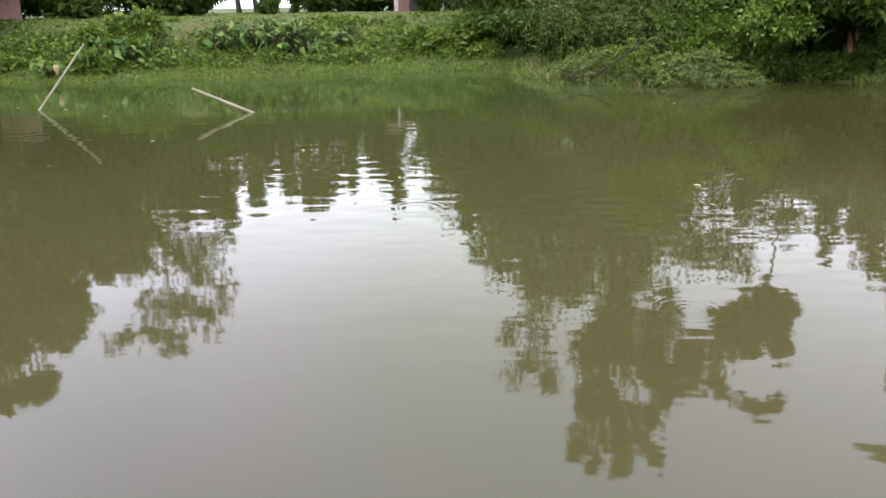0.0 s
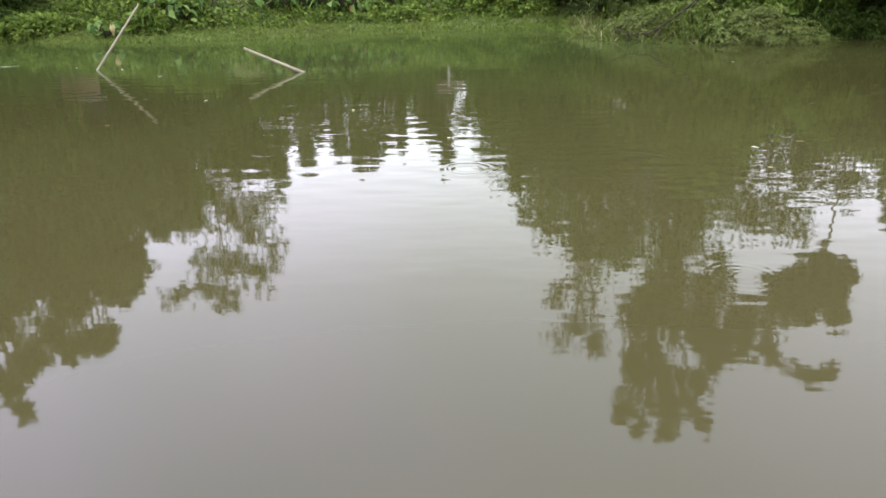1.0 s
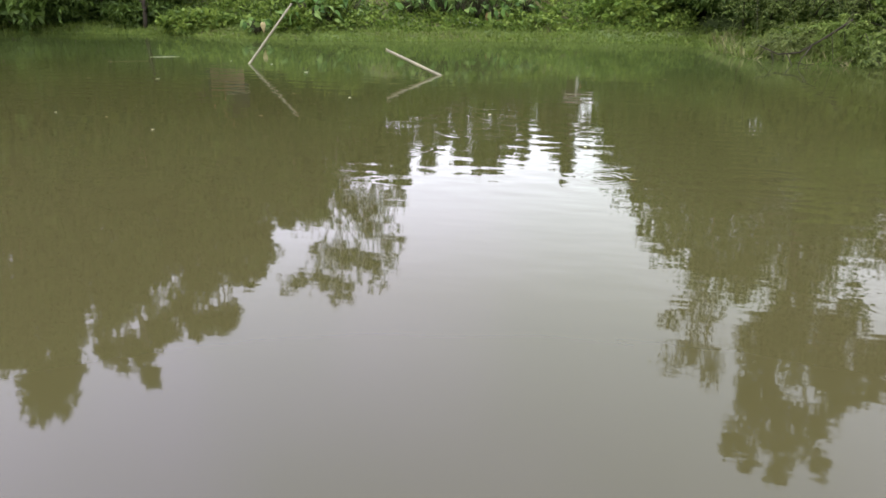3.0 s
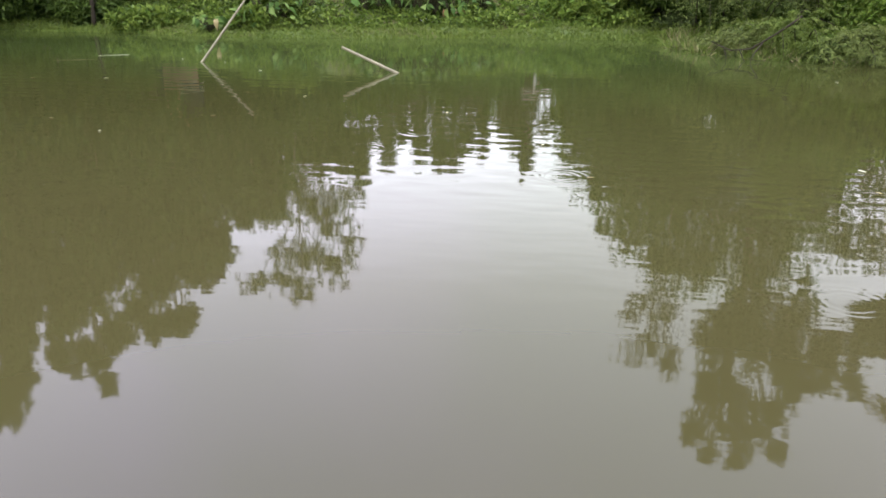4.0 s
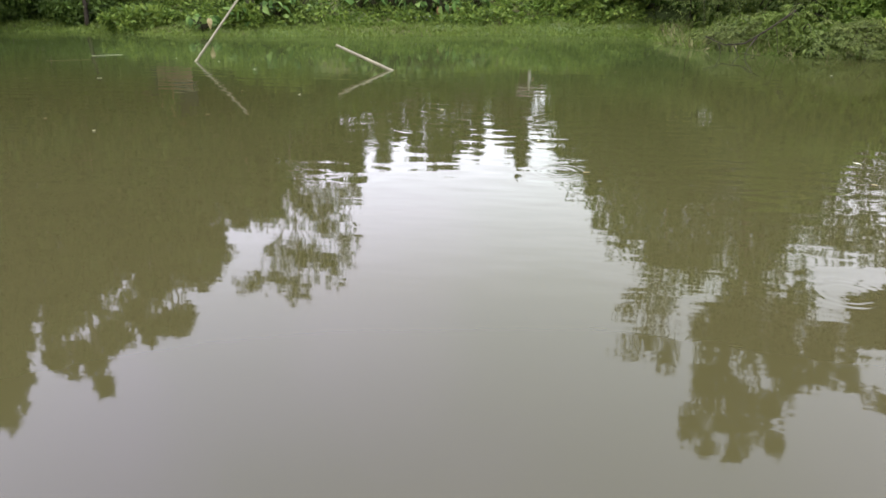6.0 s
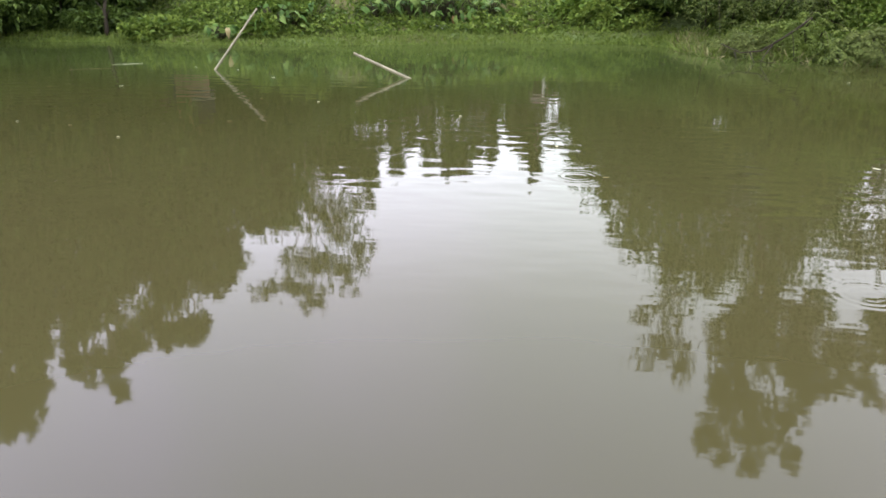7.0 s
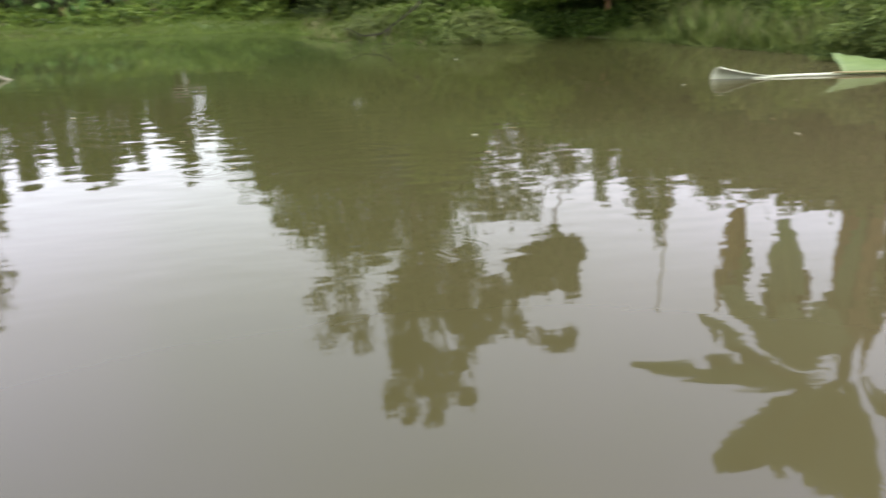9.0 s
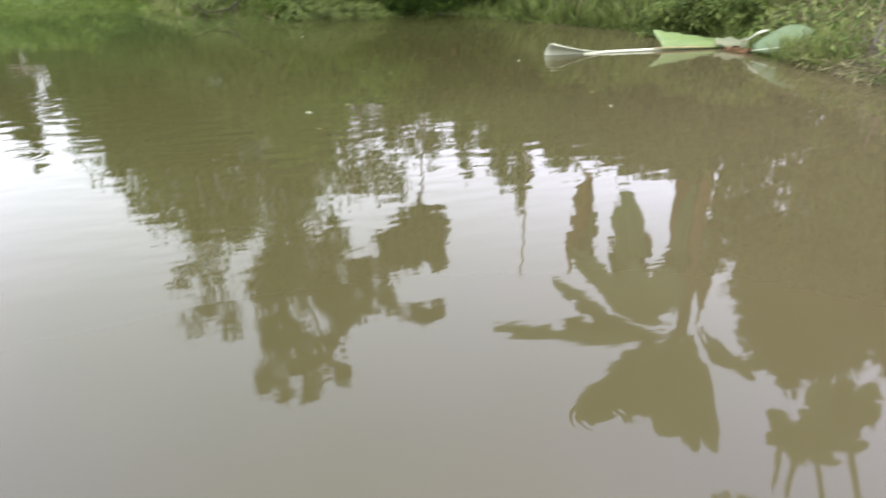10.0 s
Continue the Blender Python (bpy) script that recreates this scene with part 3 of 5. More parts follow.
# the large tree behind the point of the bank
tree(18, -12, 28, [(-12.4, 30.2, 1.3, 1.4), (-10.2, 30.2, 0.6, 1.5), (-15.2, 29.9, 0.8, 1.2), (-9.6, 32.4, 0.3, 0.5), (-11.2, 32.9, 0.45, 0.5), (-13.3, 33.2, 0.5, 0.5), (-15.9, 32.0, 0.45, 0.6), (-10.6, 25.5, 0.75, 2.2), (-13.4, 25.2, 1.7, 2.2), (-16.4, 26.6, 1.1, 1.3), (-18.6, 26.0, 1.0, 0.9), (-20.4, 26.2, 0.5, 0.8), (-18.0, 24.4, 1.0, 0.6), (-20.2, 24.0, 0.6, 0.8), (-16.0, 21.6, 0.5, 1.2), (-23.3, 27.9, 0.45, 0.45), (-24.4, 27.4, 0.36, 0.4),
                   (-8, 18, 2.2, 2.2), (-12.0, 18, 2.4, 2.8), (-15.6, 23.6, 0.9, 1.2), (-12.4, 11, 2.4, 3.2), (-6.0, 11.4, 1.0, 2.2), (-13.8, 11, 1.9, 2.8), (-4, 13, 2.3, 2.2)],
     "large spreading green tree leaning over the pond's edge", 48000, 0.135, trunk_r=0.22, tight=0.19, core=0.14)
tree(19, -2.2, 33, [(-0.4, 13.4, 1.6, 2.0), (-2.6, 15.6, 1.7, 1.9), (-4.6, 17.0, 1.6, 2.0)], "round-crowned tree with a thin edge beside the large one", 6500, 0.20, tight=0.24, core=0.04)
tree(54, -2.8, 34, [(-1.8, 9.3, 2.0, 1.8), (-3.4, 10, 1.9, 1.8), (-5.2, 12.5, 1.3, 1.8)], "leafy tree of middle height beside the large one", 9000, 0.22)
tree(20, -5.8, 28, [(-5.0, 26.6, 0.75, 0.9), (-6.8, 25.4, 0.7, 1.3), (-4.6, 24.2, 0.6, 0.7), (-7.4, 27.8, 0.45, 0.6), (-6.0, 23.0, 0.6, 0.7)], "thin tree with sparse wispy twigs", 1700, 0.13, M_LACY, 0.05, name="wispy_tree", tight=0.42, core=0.0)
tree(21, -23.5, 30, [(-20.6, 22.2, 0.8, 1.0), (-22.6, 21.4, 1.0, 1.2), (-24.3, 21.6, 0.6, 1.0), (-24.4, 23.4, 0.4, 0.6), (-21.8, 23.6, 0.6, 0.5)], "slender tree with an open crown above the cove", 9000, 0.16, trunk_r=0.06, core=0.3)
tree(22, -27.5, 35, [(-26.4, 14.2, 0.5, 1.8), (-28.3, 14.6, 0.45, 2.0), (-29.4, 15.2, 0.5, 2.0), (-30.9, 16.6, 0.5, 1.9), (-31.6, 13.6, 0.8, 1.8), (-34.0, 11.6, 1.8, 2.0), (-27.6, 9.6, 2.8, 2.0), (-23.5, 7.0, 2.8, 1.3), (-20, 7.0, 2.4, 1.3)], "leafy tree of middle height behind the cove", 19000, 0.2)
tree(23, -35, 30, [(-33.5, 10.6, 2.2, 2.0), (-36.6, 11.3, 2.0, 1.9), (-39.7, 12.3, 1.8, 2.0), (-42.4, 12.0, 1.4, 2.0), (-36, 7.2, 3.5, 2.0)], "leafy tree of middle height behind the side bank", 16000, 0.22)
tree(24, -56.4, 21, [(-53.6, 22.0, 1.7, 2.2), (-56.0, 22.0, 1.8, 2.2), (-56.4, 26.0, 1.3, 1.4), (-59.5, 21.5, 1.6, 1.6), (-48.6, 17.0, 1.3, 2.2), (-50.6, 21.6, 0.8, 1.6), (-51.6, 25.0, 0.7, 1.0), (-54.5, 15, 2.6, 2.4), (-60, 15, 2.6, 2.2), (-63, 19, 1.6, 1.6),
                     (-49.5, 10, 2.2, 2.2), (-56, 9, 3.2, 2.2), (-62, 9, 3, 2.4), (-53.6, 27.0, 0.8, 1.1), (-62.6, 24.4, 0.9, 0.5), (-60.2, 25.4, 0.6, 0.6)], "dense dark tree on the side bank", 42000, 0.155, trunk_r=0.2, core=0.35)


# low canopies added over the cove to keep sky light off it
tree(25, -24.4, 23.6, [(-20.6, 9.6, 1.5, 0.5), (-22.6, 9.4, 1.3, 0.6), (-24.6, 10.4, 1.5, 0.4), (-27.0, 10.6, 1.6, 0.4), (-29.2, 10.6, 1.5, 0.4)], "low-branched dark tree added to shade the cove", 17000, 0.12, trunk_r=0.09, name="overhanging_tree", root=26.5, core=0.3)
tree(55, -26.0, 25.8, [(-22.0, 10.4, 1.8, 0.5), (-25.5, 10.5, 1.9, 0.5), (-29.0, 10.6, 1.9, 0.5)], "low-branched dark tree added to shade the cove", 13000, 0.15, trunk_r=0.1, name="overhanging_tree", root=28.0, core=0.3)
# canopy added to put the bank's hollow in shade
tree(26, -5.2, 27.5, [(-3.0, 12.0, 1.7, 1.4), (-5.6, 12.4, 1.9, 1.4), (-7.0, 15.0, 1.0, 0.9)], "low-branched tree added to shade the hollow of the bank", 13000, 0.18, trunk_r=0.12, name="overhanging_tree")

tree(29, -17.2, 31, [(-15.4, 12.8, 0.9, 1.6), (-16.4, 16.0, 0.9, 1.6), (-18.0, 13.0, 0.9, 1.4), (-18.6, 17.2, 1.0, 1.0), (-20.4, 17.6, 0.9, 0.8), (-19.6, 14.8, 0.8, 1.2)], "thin tree with sparse wispy twigs", 5200, 0.16, M_LACY, 0.08, name="wispy_tree", tight=0.3, core=0.0)
# one more canopy added further out to darken the cove
tree(50, -26.2, 20.6, [(-23.6, 11.1, 1.4, 0.3), (-25.4, 11.0, 1.5, 0.32), (-27.4, 11.1, 1.5, 0.35), (-29.6, 11.2, 1.5, 0.35)], "low-branched dark tree added to shade the cove", 15000, 0.14, trunk_r=0.09, name="overhanging_tree", root=27.0, core=0.3)
tree(56, -22.0, 21.8, [(-20.2, 10.1, 1.1, 0.7), (-21.8, 10.0, 1.0, 0.6), (-23.2, 10.3, 0.8, 0.45)], "leafy bright green tree leaning over the cove", 11000, 0.10, M_BRIGHT, 0.06, name="overhanging_tree", root=25.5, core=0.3)
# two thin canopies added low over the hollow to darken it
for i, (hd, hel) in enumerate([(25.4, 7.5), (27.6, 7.4)]):
    tree(51 + i * 2, -4.8, hd, [(-3.4, hel, 1.1, 0.3), (-4.9, hel + 0.2, 1.2, 0.3), (-6.6, hel + 0.1, 1.1, 0.3)], "low-branched tree added to shade the hollow of the bank", 7000, 0.14, trunk_r=0.07, name="overhanging_tree", root=30.5)
tree(28, -21.6, 34, [(-19.6, 12.8, 1.0, 1.4), (-21.4, 14.2, 1.0, 1.4), (-23.2, 13.0, 1.0, 1.4), (-24.2, 15.0, 0.7, 0.9)], "thin tree with sparse wispy twigs", 3400, 0.17, M_LACY, 0.07, name="wispy_tree", tight=0.35, core=0.0)

# ---- bushes and undergrowth ----
def seen_z(el, d):
    """The height in metres of what is seen at el degrees, d plan units off."""
    return (2.0 + d * math.tan(radians(el))) * SCALE


def on_ground(az, d, sink=0.03):
    p = spot(az, d)
    p.z = float(ground_z(p.x, p.y)) - sink
    return p


def bush(seed, az, d, width, height, label, mat=None, count=3000, size=0.16, group="", category="bush", name="bush"):
    """A rounded, uneven bush, width and height in metres."""
    rng = np.random.default_rng(seed)
    ob = thing(name, on_ground(az, d), label, category, group)
    blobs = [(np.array([0, 0, height * 0.45]), np.array([width * 0.42, width * 0.35, height * 0.45]))]
    for _ in range(4):
        a, k = rng.uniform(0, 6.28), rng.uniform(0.2, 0.42)
        blobs.append((np.array([math.cos(a) * width * k, math.sin(a) * width * k * 0.7, height * rng.uniform(0.25, 0.72)]), np.array([0.24, 0.2, 0.2]) * width * rng.uniform(0.8, 1.2)))
    stems = [tube(bent((rng.normal() * 0.06, rng.normal() * 0.06, 0), c * np.array([1, 1, 1.0]), 0.05, rng, 5, 0.04), np.linspace(0.03, 0.008, 5), 5) for c, _ in blobs]
    for k in stems:
        part_of(ob, "stem", mesh_tubes("stem", [k], M_BARK))
    part_of(ob, "foliage", crown_mesh("foliage", rng, blobs, count, size, mat or M_WEED, tight=0.2, aspect=0.55, core=0.3))
    return ob


# dark leaves fill the hollow, so its shade is partly their colour
for i, (haz, hd, hw, hh) in enumerate([(-3.8, 27.2, 1.3, 1.0), (-5.2, 27.4, 1.5, 1.1), (-6.5, 27.0, 1.2, 1.0)]):
    bush(190 + i, haz, hd, hw, hh, "dark-leaved bush added to darken the hollow of the bank", M_TREE, 2600, 0.12, "bushes in the hollow")
# stands in for an unclear dark upright shape
bush(199, 13.5, 44, 0.9, 0.9, "low leafy bush put in for a dark shape on the bank's top", M_TREE, 1400, 0.12)
bush(197, -8.6, 27.2, 2.2, 1.15, "dark leafy bush behind the arching shrubs", M_TREE, 3600, 0.12)
bush(198, 2.1, 40, 1.7, 2.6, "leafy bush before the far house", M_TREE, 3000, 0.18)
UNDER = "dark leafy undergrowth bush behind the far bank"
for i, (uaz, ud, uw, uh) in enumerate([(50, 32, 5, 4.2), (46, 33, 5, 4.4), (42, 33, 5, 4), (38, 32.5, 5, 4.2), (27.6, 41, 5.0, 2.6), (30.0, 42, 4.0, 4.4), (36.6, 39, 5.0, 4.4), (34.6, 31, 2.8, 3.8), (26.8, 35, 3.2, 3.4), (21.4, 38, 4.6, 3.0),
                                       (20.0, 40, 5, 3.6), (10.2, 50, 3.6, 3.0), (8.6, 52, 5, 3.4), (-0.6, 36, 4.6, 4.4), (-3.6, 33.5, 4, 3.8), (-21, 28.5, 4.2, 1.5), (-24, 29.5, 4.2, 2.2),
                                       (-27.5, 28, 4.5, 3.6), (-31, 27, 4.5, 3.8), (-34.5, 24, 4.5, 3.4), (-38.5, 22.5, 4.2, 3.2), (-43, 22, 4, 3.4), (-47, 20.5, 4, 3.6)]):
    bush(200 + i, uaz, ud, uw * SCALE, uh * SCALE, UNDER, M_TREE, *((5200, 0.2) if uaz > -10 else (6500, 0.14)), "undergrowth")

# green bushes on the slope and at the water's edge
LOW = "low green weedy bush on the bank slope"
# the last three take M_TREE leaves: the trees' shade put into their colour
for i, (baz, bd, bw, bh, bm_) in enumerate([(25.4, 26.2, 1.1, 0.6, M_WEED), (24.2, 27.3, 1.3, 0.95, M_BRIGHT), (23.0, 27.6, 1.1, 1.05, M_WEED), (21.4, 27.8, 1.0, 1.1, M_WEED), (22.0, 26.8, 1.0, 0.6, M_WEED), (30.6, 28.2, 1.2, 0.4, M_WEED), (3.0, 26.8, 1.5, 0.4, M_BRIGHT), (1.2, 26.8, 1.7, 0.55, M_WEED),
                                            (-0.4, 27.0, 1.5, 0.75, M_WEED), (33.2, 28.4, 1.4, 0.6, M_WEED), (36, 30.4, 1.9, 0.9, M_TREE), (39.6, 31.8, 2.0, 1.0, M_TREE), (43.2, 32.6, 2.0, 1.0, M_TREE)]):
    bush(240 + i, baz, bd, bw, bh, LOW, bm_, 2600, 0.11, "bushes on the far bank")
for i, (baz, bd, bw, bh) in enumerate([(-20.9, 22.4, 1.3, 0.9), (-20.6, 21.7, 1.0, 0.5), (-22.0, 21.9, 1.0, 0.45), (-23.4, 22.1, 1.0, 0.5), (-24.8, 22.0, 1.0, 0.5), (-26.2, 21.9, 1.0, 0.6), (-27.8, 22.2, 1.2, 0.8), (-22.2, 24.0, 1.6, 0.9), (-24.8, 24.2, 1.7, 0.9), (-27.4, 24.0, 1.6, 1.0)]):
    bush(270 + i, baz, bd, bw, bh, "dark leafy bush in the shade of the cove", M_TREE, 3400, 0.085, "bushes in the cove")
for i, (baz, bd, bw, bh) in enumerate([(-15.2, 23.0, 2.2, 2.4), (-17.8, 22.7, 2.0, 1.3), (-20.2, 22.4, 1.6, 1.5), (-15.4, 24.8, 2.2, 2.6), (-14.0, 24.4, 2.6, 3.4)]):
    bush(260 + i, baz, bd, bw, bh, "bright green broad-leaved bush over the water's edge", M_BRIGHT, 11000, 0.09, "bushes on the point")
SIDE = "green creeping weeds hanging over the side bank"
for i, (baz, bd, bw, bh) in enumerate([(-29, 21.2, 2.0, 1.3), (-31.8, 20.6, 2.0, 1.3), (-34.6, 20.0, 2.0, 1.2), (-37.4, 19.4, 2.0, 1.3), (-40.5, 18.8, 2.0, 1.3), (-43.5, 18.2, 1.9, 1.3), (-46.5, 17.6, 1.8, 1.3)]):
    bush(280 + i, baz, bd + 1.5, bw * 1.2, bh * 0.85, SIDE, (M_WEED, M_FERN)[i % 2], 7000, 0.062, "weeds on the side bank")


bush(288, -45.2, 17.6, 1.5, 1.15, SIDE, M_FERN, 7000, 0.06, "weeds on the side bank")
bush(289, -42.2, 18.2, 1.5, 1.0, SIDE, M_FERN, 7000, 0.06, "weeds on the side bank")


def frond_bush(seed, az, d, spread, height, count, label, mat, out=(0.0, -1.0)):
    """A shrub of arching shoots with two rows of small leaflets; it leans the way that out gives."""
    rng = np.random.default_rng(seed)
    ob = thing("arching_shrub", on_ground(az, d), label, "shrub", "arching shrubs")
    vs, fs, off = [], [], 0
    for k in range(int(count * 0.7)):
        a = rng.uniform(0, 6.283)
        side = np.array([math.cos(a), math.sin(a), 0]) * rng.uniform(0.25, 1.0) * spread + np.array([out[0], out[1], 0]) * spread * 0.35
        start = np.array([rng.normal() * 0.25 * spread, rng.normal() * 0.2 * spread, rng.uniform(0, 0.55) * height])
        top = start + side * 0.55 + np.array([0, 0, height * rng.uniform(0.1, 0.75)])
        end = start + side * 1.15 + np.array([0, 0, height * rng.uniform(-0.35, 0.3)])
        t = np.linspace(0, 1, 15)[:, None]
        curve = start * (1 - t) ** 2 + 2 * top * t * (1 - t) + end * t ** 2
        if k % 18 == 0:
            part_of(ob, "shoot", mesh_tubes("shoot", [tube(curve, np.linspace(0.016, 0.004, 15), 4)], M_TWIG))
        tang = unit(np.gradient(curve, axis=0))
        lat = unit(np.cross(tang, (0, 0, 1.0)) + rng.normal(size=(15, 3)) * 0.1)
        for sgn in (1, -1):
            at = curve[2:]
            axis = lat[2:] * sgn + tang[2:] * 0.6 + np.array([0, 0, -0.4]) + rng.normal(size=(13, 3)) * 0.12
            ln = rng.uniform(0.085, 0.14, 13) * np.linspace(1.2, 0.6, 13)
            v, f = leaf_quads(rng, at, axis, ln, ln * 0.26, offset=off, roll=0.3)
            vs.append(v)
            fs.append(f)
            off += len(v)
    part_of(ob, "foliage", mesh_np("foliage", np.concatenate(vs), np.concatenate(fs), mat))
    # darker leaves inside back the fronds; shade of the gaps put into their colour
    part_of(ob, "inner_leaves", crown_mesh("inner_leaves", rng, [(np.array([0, 0.15, height * 0.3]), np.array([spread * 0.5, spread * 0.4, height * 0.3]))], 500, 0.10, M_TREE))
    return ob


ARCH = "arching shrub with drooping feathery olive leaflets over the water"
for i, (saz, sd, sp, sh, sn, sm) in enumerate([(-7.6, 24.2, 1.2, 2.5, 300, M_FERN), (-10.4, 23.8, 1.5, 3.2, 380, M_FERN), (-12.8, 23.0, 1.3, 2.4, 320, M_FERN), (-7.4, 22.0, 0.5, 0.35, 110, M_TUFT), (-8.9, 21.3, 0.6, 0.6, 150, M_TUFT), (-10.6, 21.2, 0.55, 0.85, 160, M_TUFT),
                                               (-12.2, 20.8, 0.6, 0.95, 170, M_GRASS), (-13.6, 20.7, 0.45, 0.5, 110, M_GRASS), (-15.0, 20.4, 0.6, 0.6, 170, M_FERN), (-16.6, 20.5, 0.65, 0.9, 190, M_TUFT), (-18.3, 20.5, 0.75, 0.65, 190, M_TUFT), (-19.8, 20.9, 0.55, 0.35, 110, M_FERN), (-13.6, 25.0, 1.4, 3.2, 320, M_FERN)]):
    frond_bush(300 + i, saz, sd, sp, sh, sn, ARCH, sm, (0.1, -1.0))


# ---- taro and banana plants ----
def heart_leaf(length, width, rng, droop=0.35):
    """A heart-shaped, folded and drooping blade along +x."""
    t = np.linspace(0, 1, 8)
    w = width * 0.5 * np.array([0.55, 0.95, 1.0, 0.92, 0.74, 0.5, 0.24, 0.0])
    rows = []
    for ti, wi in zip(t, w):
        x, z = ti * length, -droop * length * ti ** 1.7
        back = -0.22 * length if ti == 0 else 0
        rows.append([(x + back, wi, z + 0.25 * wi - 0.05 * ti), (x + back * 0.5, wi * 0.5, z + 0.16 * wi), (x, 0, z), (x + back * 0.5, -wi * 0.5, z + 0.16 * wi), (x + back, -wi, z + 0.25 * wi - 0.05 * ti)])
    v = np.array(rows).reshape(-1, 3)
    v[:, 2] += rng.normal(size=len(v)) * 0.006
    f = [(i * 5 + k, i * 5 + k + 1, (i + 1) * 5 + k + 1, (i + 1) * 5 + k) for i in range(7) for k in range(4)]
    return v, np.array(f)


rng_t = np.random.default_rng(77)
HEARTS = [mesh_np("taro_blade", *heart_leaf(ln, wd, rng_t, dr), M_TARO, True) for ln, wd, dr in ((0.42, 0.27, 0.25), (0.48, 0.25, 0.5), (0.40, 0.24, 0.8), (0.32, 0.20, 0.35))]
STALK = mesh_tubes("taro_stalk", [tube([(0, 0, 0), (0.02, 0, 0.35), (0.07, 0, 0.7), (0.16, 0, 1.0)], [0.016, 0.014, 0.011, 0.008], 6)], M_STEM)


def taro(seed, az, d, leaves, height):
    rng = random.Random(seed)
    ob = thing("taro_plant", on_ground(az, d), "clump of broad drooping taro leaves on the bank", "plant", "taro clumps")
    leaves = leaves * 4
    for k in range(leaves):
        a = 6.283 * k / leaves + rng.uniform(-0.5, 0.5)
        h = height * rng.uniform(0.25, 1.1)
        reach = rng.uniform(0.7, 1.6)
        st = part_of(ob, "stalk", STALK)
        st.matrix_local = pose(0, 0, 0, 0, 0, math.degrees(a)) @ Matrix.Diagonal((reach * 1.6, 1, h, 1))
        bl = part_of(ob, "leaf", rng.choice(HEARTS))
        k2 = rng.uniform(0.3, 0.72)
        bl.matrix_local = pose(math.cos(a) * 0.25 * reach, math.sin(a) * 0.25 * reach, h, rng.uniform(-65, 65), rng.uniform(-55, 50), math.degrees(a) + rng.uniform(-70, 70)) @ Matrix.Diagonal((k2, k2, k2, 1))
    return ob


for i, (taz, td, tn, th) in enumerate([(25.4, 26.0, 5, 0.5), (24.2, 26.4, 6, 0.7), (22.8, 26.5, 6, 0.7), (21.4, 26.6, 6, 0.65), (17.0, 26.8, 6, 0.6), (15.8, 26.6, 7, 0.65), (14.6, 26.5, 8, 0.75), (13.4, 26.4, 8, 0.75), (12.2, 26.4, 8, 0.75),
                                       (11.1, 26.6, 8, 0.7), (9.9, 26.7, 7, 0.65), (8.7, 27.0, 7, 0.5), (16.2, 27.4, 6, 0.5), (13.8, 27.3, 6, 0.55), (11.6, 27.4, 6, 0.5), (28.0, 26.4, 6, 0.45), (-26.6, 24.9, 3, 0.8), (-32.0, 25.0, 5, 0.8)]):
    taro(400 + i, taz, td, tn, th)


def arc(a, b, bow, n=16):
    """A curve from a to b that bows up by bow metres, steeper at its foot."""
    t = np.linspace(0, 1, n)[:, None]
    p = np.asarray(a) * (1 - t) + np.asarray(b) * t
    p[:, 2] += (6.75 * t * (1 - t) ** 2)[:, 0] * bow
    return p


def banana_blade(rng, pts, width, face, torn=0.12):
    """A long ragged blade along pts with its flat side towards face: blade and midrib."""
    segs = len(pts) - 1
    length = np.linalg.norm(np.diff(pts, axis=0), axis=1).sum()
    tang = unit(np.gradient(pts, axis=0))
    side = unit(np.cross(tang, face))
    up = np.cross(side, tang)
    t = np.linspace(0, 1, segs + 1)
    w = width * 0.5 * np.clip((t - 0.10) / 0.2, 0.04, 1) ** 0.6 * np.clip((1.02 - t) / 0.25, 0.0, 1) ** 0.5 * rng.uniform(0.86, 1.08, segs + 1)
    v, f = [], []
    for i in range(segs + 1):
        rag = rng.normal(size=2) * 0.15 * length / segs
        for s_, k in ((1, 1.0), (1, 0.5), (0, 0), (-1, 0.5), (-1, 1.0)):
            v.append(pts[i] + side[i] * s_ * w[i] * k - up[i] * (w[i] * k) ** 1.4 * 0.4 + tang[i] * (rag[0 if s_ > 0 else 1] if k == 1.0 else 0))
    for i in range(segs):
        for k in range(4):
            if rng.random() < torn and k in (0, 3):
                continue
            f.append((i * 5 + k, i * 5 + k + 1, (i + 1) * 5 + k + 1, (i + 1) * 5 + k))
    return np.array(v), np.array(f), tube(pts - up * 0.006, np.linspace(0.035, 0.007, segs + 1), 6)


